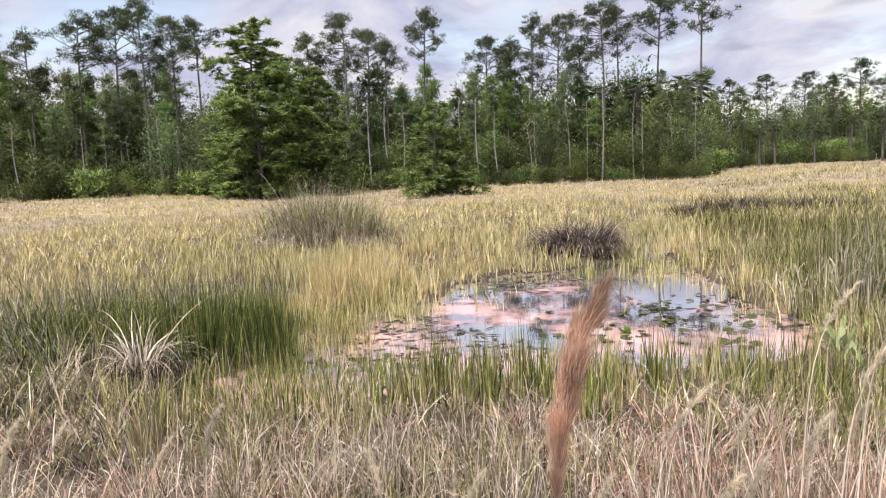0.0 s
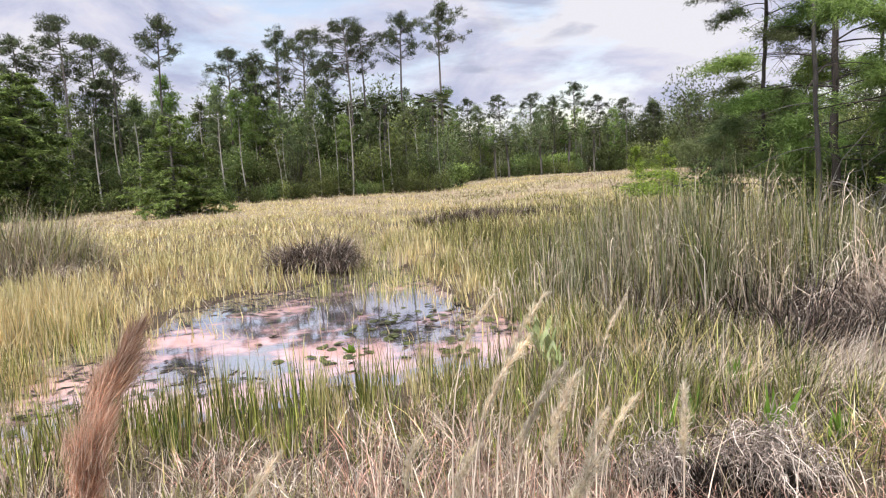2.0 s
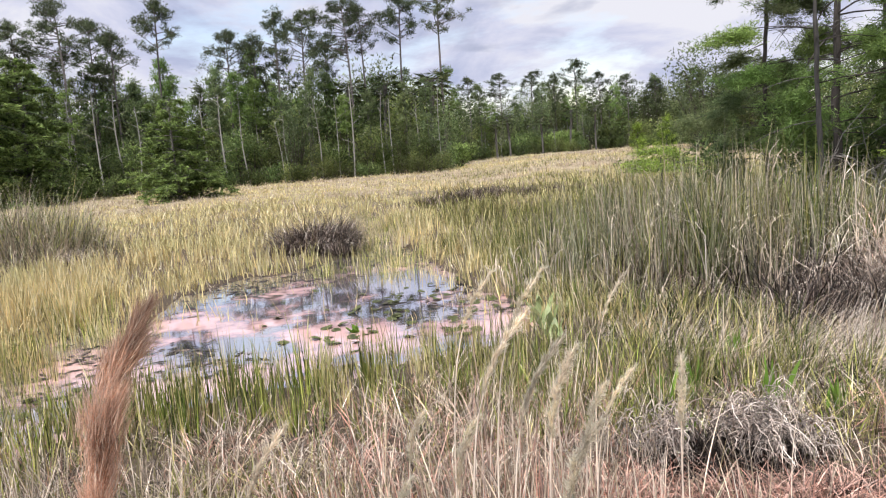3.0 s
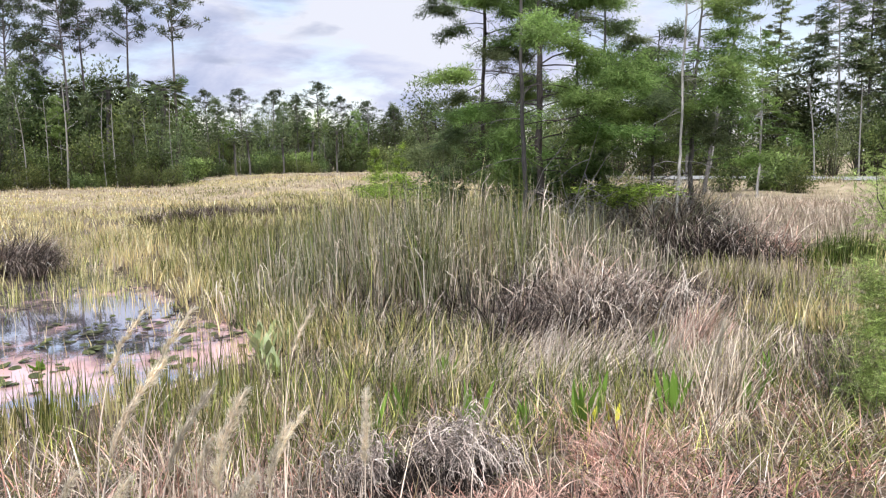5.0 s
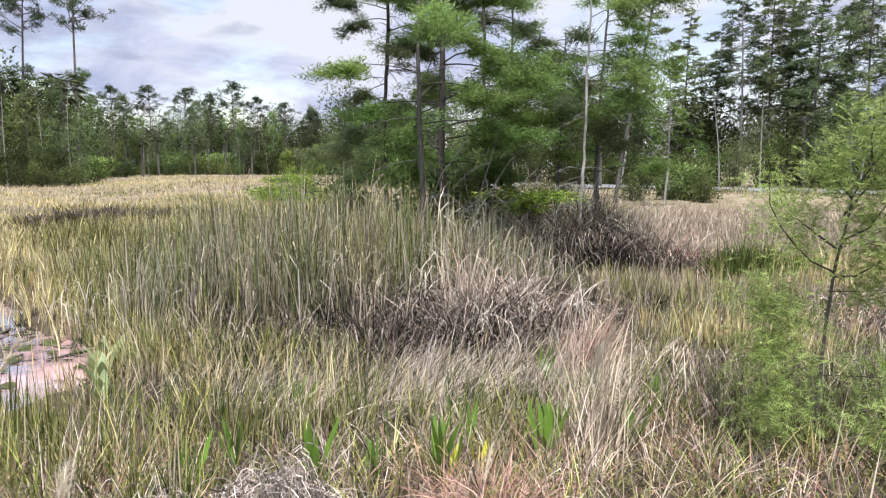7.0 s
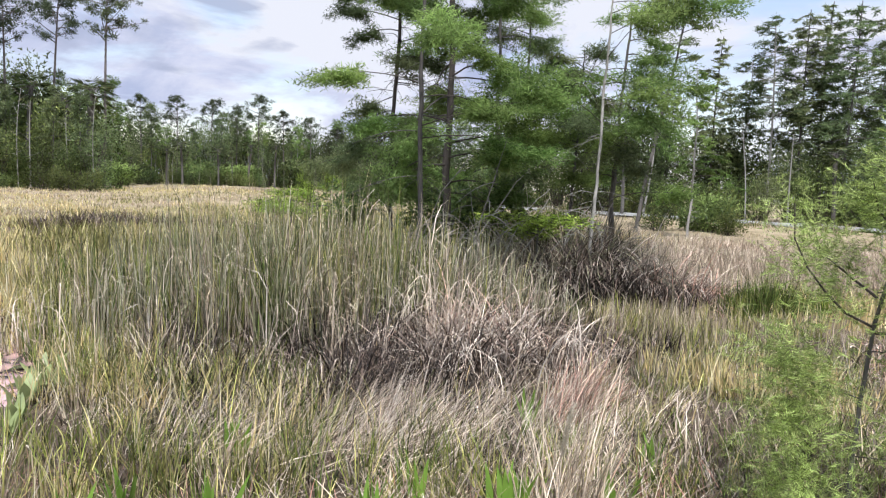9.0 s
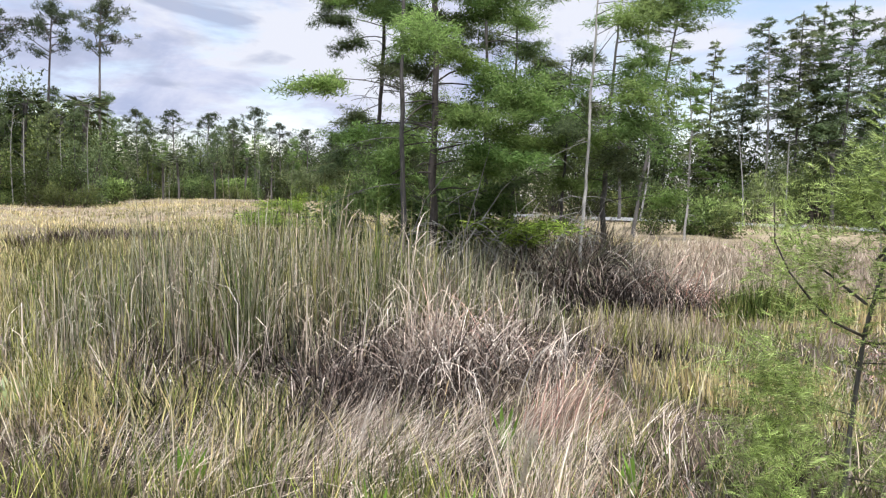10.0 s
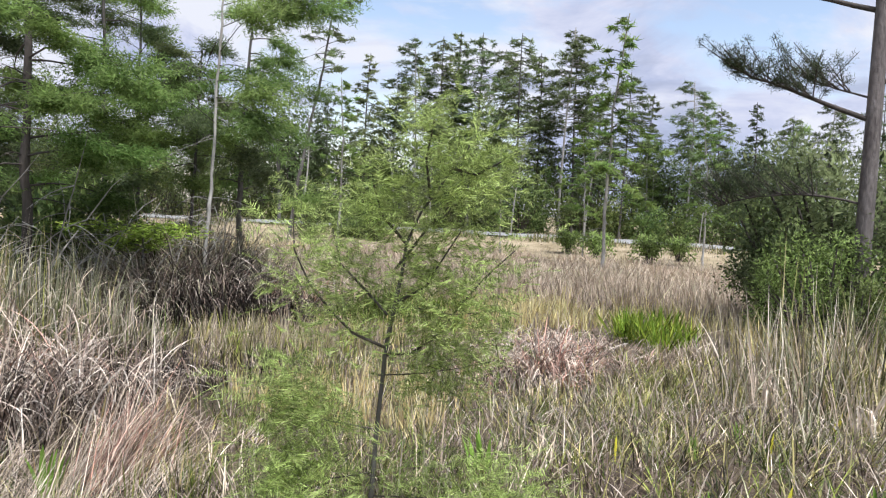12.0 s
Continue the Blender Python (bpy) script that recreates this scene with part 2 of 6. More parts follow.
M_PONDLEAF = leaf_material("pond_leaf", [(0.0, (0.13, 0.17, 0.065)), (0.6, (0.23, 0.27, 0.12)), (1.0, (0.38, 0.40, 0.22))], (0.2, 0.22, 0.09), 0.3, 3.0, 0.45, 0.3)
M_YELLOWLEAF = leaf_material("yellow_leaf", [(0.0, (0.65, 0.52, 0.04)), (1.0, (0.50, 0.50, 0.06))], (0.4, 0.4, 0.05), 0.3, 6.0, 0.45, 0.35)
M_PINE = leaf_material("pine_needles", [(0.0, (0.042, 0.062, 0.03)), (0.6, (0.082, 0.108, 0.05)), (1.0, (0.14, 0.165, 0.082))], (0.11, 0.13, 0.066), 0.3, 0.3, 0.6, 0.3, 1.0, 0.25, 0.3, vary=0.25)
M_CYP = leaf_material("cypress_needles", [(0.0, (0.14, 0.23, 0.062)), (0.6, (0.245, 0.36, 0.095)), (1.0, (0.34, 0.45, 0.15))], (0.29, 0.39, 0.125), 0.4, 0.3, 0.6, 0.6, 1.2, 0.3, 0.3, vary=0.25)
M_CYPDARK = leaf_material("dark_cypress_needles", [(0.0, (0.104, 0.142, 0.062)), (0.6, (0.178, 0.23, 0.098)), (1.0, (0.27, 0.315, 0.15))], (0.22, 0.262, 0.115), 0.4, 0.3, 0.6, 0.5, 1.0, 0.3, 0.3, vary=0.4)
M_SHRUB = leaf_material("shrub_leaves", [(0.0, (0.055, 0.082, 0.03)), (0.6, (0.13, 0.175, 0.055)), (1.0, (0.26, 0.30, 0.098))], (0.185, 0.225, 0.07), 0.4, 0.25, 0.5, 0.5, 1.0, 0.4, 0.3, vary=0.45)
M_LIME = leaf_material("lime_leaves", [(0.0, (0.18, 0.28, 0.04)), (0.6, (0.30, 0.42, 0.065)), (1.0, (0.42, 0.50, 0.11))], (0.27, 0.37, 0.07), 0.3, 1.0, 0.5, 0.45)
M_PALM = leaf_material("palm_fronds", [(0.0, (0.04, 0.06, 0.02)), (0.6, (0.08, 0.11, 0.035)), (1.0, (0.17, 0.16, 0.07))], (0.09, 0.12, 0.05), 0.3, 0.5, 0.45, 0.2)
M_SAP = leaf_material("sapling_needles", [(0.0, (0.28, 0.36, 0.10)), (0.5, (0.40, 0.50, 0.155)), (1.0, (0.52, 0.59, 0.23))], (0.37, 0.43, 0.15), 0.3, 2.0, 0.5, 0.45)
M_REDPLUME = leaf_material("red_brown_plume", [(0.0, (0.44, 0.25, 0.16)), (0.5, (0.62, 0.39, 0.27)), (1.0, (0.82, 0.68, 0.55))], (0.74, 0.56, 0.44), 0.4, 6.0, glow=0.5, spread=0.35)
M_PLUME = leaf_material("pale_plume", [(0.0, (0.60, 0.53, 0.39)), (0.5, (0.78, 0.71, 0.55)), (1.0, (0.90, 0.85, 0.72))], (0.80, 0.68, 0.56), 0.35, 8.0, glow=0.55, spread=0.2)
M_LILY = leaf_material("lily_pad", [(0.0, (0.03, 0.035, 0.015)), (0.5, (0.05, 0.056, 0.02)), (0.85, (0.105, 0.118, 0.036)), (1.0, (0.07, 0.05, 0.04))], (0.05, 0.05, 0.03), 0.4, 2.0, 0.7, 0.05)
M_MAT = leaf_material("floating_debris", [(0.0, (0.03, 0.025, 0.022)), (0.6, (0.07, 0.055, 0.045)), (1.0, (0.20, 0.15, 0.11))], (0.05, 0.045, 0.03), 0.4, 1.5, 0.6, 0.0)
M_BARK = surface_material("grey_bark", [(0.3, (0.06, 0.055, 0.05)), (0.55, (0.13, 0.12, 0.11)), (0.75, (0.24, 0.225, 0.205))], 3.0, 30.0, 0.95, 0.6, 0.01, (1, 1, 0.25))
M_PALEBARK = surface_material("pale_bark", [(0.3, (0.20, 0.185, 0.165)), (0.55, (0.36, 0.34, 0.31)), (0.75, (0.50, 0.47, 0.43))], 3.0, 30.0, 0.95, 0.4, 0.01, (1, 1, 0.3))
M_DARKBARK = surface_material("dark_bark", [(0.3, (0.045, 0.04, 0.035)), (0.55, (0.10, 0.085, 0.075)), (0.75, (0.18, 0.15, 0.13))], 4.0, 30.0, 0.95, 0.7, 0.012, (1, 1, 0.3))
M_PINEBARK = surface_material("pine_bark", [(0.3, (0.07, 0.06, 0.057)), (0.5, (0.15, 0.13, 0.122)), (0.75, (0.27, 0.24, 0.225))], 5.0, 26.0, 0.95, 1.0, 0.02, (1, 1, 0.35))
M_GROUND = surface_material("marsh_earth", [(0.30, (0.045, 0.034, 0.026)), (0.5, (0.10, 0.075, 0.052)), (0.72, (0.22, 0.17, 0.11))], 0.7, 22.0, 0.95, 0.8, 0.03)
M_ROAD = surface_material("pale_road", [(0.3, (0.25, 0.245, 0.235)), (0.7, (0.36, 0.355, 0.34))], 0.8, 30.0, 0.9, 0.2, 0.01)
M_SAND = surface_material("sandy_track", [(0.3, (0.32, 0.28, 0.22)), (0.7, (0.46, 0.40, 0.33))], 0.8, 30.0, 0.9, 0.2, 0.01)
M_WATER = water_material()


def add_dry_meadow(m):
    """Away from the pond the earth is covered by flat dry grass."""
    nt = m.node_tree
    p = nt.nodes["Principled BSDF"]
    wet = p.inputs["Base Color"].links[0].from_socket
    geo = nt.nodes.new("ShaderNodeNewGeometry")
    away = nt.nodes.new("ShaderNodeVectorMath"); away.operation = "DISTANCE"
    away.inputs[1].default_value = (1.5, 6.0, 0.0)
    nt.links.new(geo.outputs["Position"], away.inputs[0])
    dry = nt.nodes.new("ShaderNodeMapRange")
    dry.inputs[1].default_value, dry.inputs[2].default_value = 16.0, 34.0
    nt.links.new(away.outputs["Value"], dry.inputs[0])
    noi = nt.nodes.new("ShaderNodeTexNoise"); noi.inputs["Scale"].default_value = 1.3; noi.inputs["Detail"].default_value = 8; noi.inputs["Roughness"].default_value = 0.7
    nt.links.new(geo.outputs["Position"], noi.inputs["Vector"])
    straw = ramp_of(nt, [(0.35, (0.20, 0.155, 0.09)), (0.5, (0.32, 0.26, 0.16)), (0.65, (0.45, 0.36, 0.25))])
    nt.links.new(noi.outputs[0], straw.inputs[0])
    mix = nt.nodes.new("ShaderNodeMix"); mix.data_type = "RGBA"
    nt.links.new(dry.outputs[0], mix.inputs[0]); nt.links.new(wet, mix.inputs[6]); nt.links.new(straw.outputs[0], mix.inputs[7])
    nt.links.new(mix.outputs[2], p.inputs["Base Color"])


add_dry_meadow(M_GROUND)
M_DARKREED = leaf_material("dark_green_reed", [(0.0, (0.03, 0.05, 0.012)), (0.5, (0.07, 0.105, 0.022)), (0.85, (0.15, 0.18, 0.045)), (1.0, (0.36, 0.33, 0.11))], (0.05, 0.08, 0.018), 0.4, 1.0)
M_FEATHER = leaf_material("feathery_needles", [(0.0, (0.17, 0.24, 0.065)), (0.6, (0.27, 0.37, 0.105)), (1.0, (0.38, 0.47, 0.17))], (0.30, 0.385, 0.125), 0.4, 0.3, 0.6, 0.55, 1.2, 0.3)


# ---------------------------------------------------------------- mesh tools
class Geo:
    """Gathers quads, then becomes one mesh."""

    def __init__(self):
        self.v, self.f, self.m, self.t, self.n = [], [], [], [], 0
        self.normals = []

    def add(self, v, f, m=0):
        self.v.append(np.asarray(v, float).reshape(-1, 3))
        self.f.append(np.asarray(f, int).reshape(-1, 4) + self.n)
        self.m.append(np.zeros(len(self.f[-1]), int) + m)
        self.n += len(self.v[-1])
        return self

    def triangles(self, v, facing=None):
        """Loose triangles, three points each. facing: the outward way of the clump that each one belongs to, by which it is shaded."""
        v = np.asarray(v, float).reshape(-1, 3)
        if facing is not None:
            w = v.reshape(-1, 3, 3)
            turned = (np.cross(w[:, 1] - w[:, 0], w[:, 2] - w[:, 0]) * facing).sum(-1) < 0
            w[turned] = w[turned][:, ::-1]
            self.normals.append((self.n, np.repeat(unit(facing), 3, 0)))
        self.v.append(v)
        self.t.append(np.arange(len(v)) + self.n)
        self.n += len(v)
        return self

    def mesh(self, name, mat, smooth=False):
        v = np.concatenate(self.v)
        f = np.concatenate(self.f) if self.f else np.zeros((0, 4), int)
        t = np.concatenate(self.t) if self.t else np.zeros(0, int)
        tris = len(t) // 3
        material = np.concatenate(self.m + [np.zeros(tris, int)])
        me = bpy.data.meshes.new(name)
        me.vertices.add(len(v)); me.loops.add(f.size + len(t)); me.polygons.add(len(f) + tris)
        me.vertices.foreach_set("co", v.astype(np.float32).ravel())
        me.loops.foreach_set("vertex_index", np.concatenate([f.ravel(), t]).astype(np.int32))
        me.polygons.foreach_set("loop_start", np.concatenate([np.arange(len(f)) * 4, f.size + np.arange(tris) * 3]).astype(np.int32))
        me.polygons.foreach_set("use_smooth", np.full(len(f) + tris, smooth))
        me.polygons.foreach_set("material_index", material.astype(np.int32))
        me.update(calc_edges=True)
        if self.normals:
            me.polygons.foreach_set("use_smooth", np.ones(len(f) + tris, bool))
            shade = np.zeros((len(v), 3))
            for at, ns in self.normals:
                shade[at:at + len(ns)] = ns
            me.normals_split_custom_set_from_vertices(shade.tolist())
        for one in mat if isinstance(mat, (list, tuple)) else [mat]:
            me.materials.append(one)
        return me


def unit(v):
    return v / np.maximum(np.linalg.norm(v, axis=-1, keepdims=True), 1e-9)


def tube(geo, pts, radii, sides=6):
    pts, radii = np.asarray(pts, float), np.asarray(radii, float)
    tan = unit(np.gradient(pts, axis=0))
    ref = np.where(np.abs(tan[:, 2:3]) > 0.95, [[1.0, 0, 0]], [[0, 0, 1.0]])
    a = unit(np.cross(tan, ref)); b = np.cross(tan, a)
    ang = np.linspace(0, 2 * np.pi, sides, endpoint=False)
    ring = pts[:, None] + radii[:, None, None] * (a[:, None] * np.cos(ang)[None, :, None] + b[:, None] * np.sin(ang)[None, :, None])
    i = np.arange(len(pts) - 1)[:, None] * sides; j = np.arange(sides)[None]
    k = (j + 1) % sides
    geo.add(ring, np.stack([i + j, i + k, i + sides + k, i + sides + j], -1))
    return geo


def kites(geo, base, way, length, width, rng, flat=0.0, sliver=False, facing=None):
    """Leaf-shaped quads: base point, direction, length, width. flat: how far they lie level."""
    n = len(base)
    way = unit(way)
    side = unit(np.cross(way, unit(rng.normal(size=(n, 3)) * (1 - flat) + np.array([0, 0, 1.0]) * flat)))
    mid = base + way * (length * 0.45)[:, None]
    half = side * (width * 0.5)[:, None]
    if sliver:
        return geo.triangles(np.stack([base - half, base + half, base + way * length[:, None]], 1), facing)
    v = np.stack([base, mid + half, base + way * length[:, None], mid - half], 1)
    geo.add(v, np.arange(4 * n).reshape(n, 4))
    return geo


def blades(geo, xyz, height, width, turn, lean, curl, segs, rng, which=0, hook=0.0, snap=(0.33, 0.72)):
    """Grass blades that start leaning and curl over; turn is the way they lean."""
    n = len(xyz)
    if n == 0:
        return geo
    s = np.linspace(0, 1, segs + 1)
    ang = lean[:, None] + curl[:, None] * (s[:-1] + 0.5 / segs)[None]
    if hook:
        snapped = rng.random(n) < hook
        at = rng.integers(max(1, int(segs * snap[0])), max(2, int(segs * snap[1])), n)
        past = np.arange(segs)[None] - at[:, None] + 1
        ang = ang + np.where(snapped[:, None] & (past > 0), np.minimum(past * rng.uniform(0.35, 1.1, n)[:, None], rng.uniform(1.3, 2.7, n)[:, None]), 0.0)
    step = (height / segs)[:, None]
    out = np.concatenate([np.zeros((n, 1)), np.cumsum(np.sin(ang) * step, 1)], 1)
    up = np.concatenate([np.zeros((n, 1)), np.cumsum(np.cos(ang) * step, 1)], 1)
    ca, sa = np.cos(turn)[:, None], np.sin(turn)[:, None]
    mid = np.stack([xyz[:, :1] + out * ca, xyz[:, 1:2] + out * sa, np.maximum(xyz[:, 2:3] + up, xyz[:, 2:3] - 0.02)], -1)
    face = turn + np.pi / 2 + rng.normal(0, 0.7, n)
    w = (width * 0.5)[:, None] * (1 - 0.92 * s[None] ** (1.6 + 3.5 * hook))
    off = np.stack([np.cos(face)[:, None] * w, np.sin(face)[:, None] * w, 0 * w], -1)
    v = np.stack([mid - off, mid + off], 2).reshape(n, -1, 3)
    q = np.arange(segs)[:, None] * 2 + np.array([0, 1, 3, 2])[None]
    geo.add(v, (np.arange(n) * 2 * (segs + 1))[:, None, None] + q[None], np.repeat(which + np.zeros(n, int), segs))
    return geo


def part(name, mesh, parent, label=""):
    ob = new(name, mesh)
    ob.parent = parent
    return tagged(ob, label=label)


def thing(name, label, category, group="", at=(0, 0, 0)):
    ob = new(name)
    ob.empty_display_size = 0.2
    ob.location = at
    return tagged(ob, label=label, category=category, group=group)


def smooth(a, b, x):
    t = np.clip((x - a) / (b - a), 0, 1)
    return t * t * (3 - 2 * t)


def wavy(x, y, s, seed=0.0):
    """Soft noise, about -1 to 1, of size s metres."""
    x, y = x / s + seed, y / s - 1.7 * seed
    return (np.sin(1.7 * x + 1.1 * np.sin(1.3 * y)) + np.sin(2.1 * y + 1.4 * np.sin(0.9 * x + 1)) + np.sin(1.3 * (x + y) + 2)) / 3


# ---------------------------------------------------------------- ground
CX, CY = 1.7, 0.2                     # the middle of the walk
POOL = [(-1.9, 6.0, 0.9), (-0.6, 7.6, 1.9), (1.6, 7.5, 1.5), (1.0, 10.1, 2.0), (1.6, 11.6, 1.15), (2.2, 13.4, 0.45), (2.3, 17.0, 0.22), (3.3, 21.0, 0.3)]
ROAD = [(32, 38.5), (36, 31), (41.5, 19), (43.5, 8), (44, -6), (43, -40)]
WALKLINE = [(-3.0, -0.6), (0.3, -0.4), (3.5, 0.7), (7.0, -0.6)]


def polar(az, d):
    return CX + d * np.sin(np.radians(az)), CY + d * np.cos(np.radians(az))


def chain_distance(x, y, pts):
    """Distance to a chain of segments; a third number a point is a radius that is taken off."""
    best = np.full(np.shape(x), 1e9)
    for a, b in zip(pts[:-1], pts[1:]):
        ra, rb = (a[2], b[2]) if len(a) > 2 else (0, 0)
        dx, dy = b[0] - a[0], b[1] - a[1]
        t = np.clip(((x - a[0]) * dx + (y - a[1]) * dy) / (dx * dx + dy * dy), 0, 1)
        best = np.minimum(best, np.hypot(x - a[0] - t * dx, y - a[1] - t * dy) - (ra + (rb - ra) * t))
    return best


def pool(x, y):
    return chain_distance(x, y, POOL) + 0.28 * wavy(x, y, 0.9) + 0.12 * wavy(x, y, 0.35, 3)


def ground_z(x, y):
    x, y = np.asarray(x, float), np.asarray(y, float)
    d, az = np.hypot(x - CX, y - CY), np.degrees(np.arctan2(x - CX, y - CY))
    z = 0.07 + 0.05 * wavy(x, y, 1.6) + 0.025 * wavy(x, y, 0.5, 5)
    z = z + 0.22 * (1 - smooth(1.2, 4.4, chain_distance(x, y, WALKLINE)))
    z = z + 0.12 * smooth(4.0, 7.0, x - 0.2 * y)
    z = z + smooth(28, 62, d) * (0.15 + 0.55 * smooth(-22, -34, az) + 0.35 * smooth(10, 20, az) * smooth(36, 28, az))
    road = chain_distance(x, y, ROAD)
    z = z + (0.47 - 0.1) * (1 - smooth(3.0, 7.0, road))
    z = np.where(d > 150, np.minimum(z, 0.5), z)
    p = pool(x, y)
    return np.where(p < 0.35, z * smooth(-0.1, 0.35, p) - 0.16 * smooth(0.15, -0.3, p), z)


def gz(x, y):
    return float(ground_z(x, y))


def build_ground():
    r = np.concatenate([[0.05], np.geomspace(0.35, 120, 110), np.geomspace(135, 2500, 24)])
    a = np.linspace(0, 2 * np.pi, 200, endpoint=False)
    x, y = CX + r[:, None] * np.sin(a), CY + r[:, None] * np.cos(a)
    v = np.stack([x, y, ground_z(x, y)], -1)
    n = len(a)
    i = np.arange(len(r) - 1)[:, None] * n; j = np.arange(n)[None]; k = (j + 1) % n
    g = Geo().add(v, np.stack([i + j, i + n + j, i + n + k, i + k], -1))
    tagged(new("ground", g.mesh("ground", M_GROUND, True)), "brown peaty marsh ground with dead litter", "ground", kind="structure")
    xs, ys = np.meshgrid(np.linspace(-7, 8, 40), np.linspace(3.2, 24, 50))
    w = Geo().add(np.stack([xs, ys, 0 * xs], -1), [(i * 40 + j, i * 40 + j + 1, i * 40 + j + 41, i * 40 + j + 40) for i in range(49) for j in range(39)])
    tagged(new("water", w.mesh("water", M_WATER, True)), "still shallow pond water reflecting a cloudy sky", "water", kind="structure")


def ribbon(name, pts, half, lift, mat, label, category, wob=0.0):
    p = []
    for a, b in zip(pts[:-1], pts[1:]):
        for t in np.linspace(0, 1, 12, endpoint=False):
            p.append((a[0] + (b[0] - a[0]) * t, a[1] + (b[1] - a[1]) * t))
    p = np.array(p)
    for _ in range(6):
        p[1:-1] = (p[:-2] + 2 * p[1:-1] + p[2:]) / 4
    tan = unit(np.gradient(p, axis=0)); nor = np.stack([-tan[:, 1], tan[:, 0]], -1)
    wide = half * (1 + wob * wavy(p[:, 0], p[:, 1], 2.0))
    cols = np.linspace(-1, 1, 5)
    v = p[:, None] + nor[:, None] * (cols[None, :, None] * wide[:, None, None])
    z = ground_z(v[..., 0], v[..., 1]) + lift
    n = len(p)
    g = Geo().add(np.concatenate([v, z[..., None]], -1), [(i * 5 + j, i * 5 + j + 1, i * 5 + j + 6, i * 5 + j + 5) for i in range(n - 1) for j in range(4)])
    tagged(new(name, g.mesh(name, mat, True)), label, category, kind="structure")


build_ground()
ribbon("road", ROAD, 2.7, 0.05, M_ROAD, "pale paved road on a low bank", "road")
ribbon("sandy_track", [(14, 74), (26, 70), (38, 68)], 0.9, 0.05, M_SAND, "pale sandy track along a low rise", "path", 0.5)


# ---------------------------------------------------------------- field grass
def stuff(name, geo, mat, label, category="grass"):
    return tagged(new(name, geo.mesh(name, mat)), label, category, kind="stuff")


# stands of other plants, where the field's grass is crowded out: middle, half axes, turn
BARE = [(6.9, 8.0, 3.6, 2.7, -32), (10.9, 8.1, 2.7, 1.7, -22), (5.3, 4.7, 2.6, 1.6, -28), (11.2, 3.3, 2.2, 1.2, -10), (9.3, 1.3, 3.2, 1.7, 0), (3.2, 3.0, 2.4, 1.2, -25), (-0.6, 3.6, 3.6, 1.3, 0),
        (13.0, 2.3, 1.4, 1.0, 0), (6.1, 2.4, 1.4, 1.0, 0), (-3.15, 6.7, 1.2, 1.0, -10), (0.6, 5.5, 3.4, 1.2, 0), (-4.6, 5.9, 2.2, 2.2, 0), (9.2, 5.6, 2.8, 1.4, -22), (-5.3, 17.0, 1.9, 1.3, 0), (1.05, 14.1, 1.1, 0.8, 0), (12.4, 6.0, 1.2, 0.7, -10)]


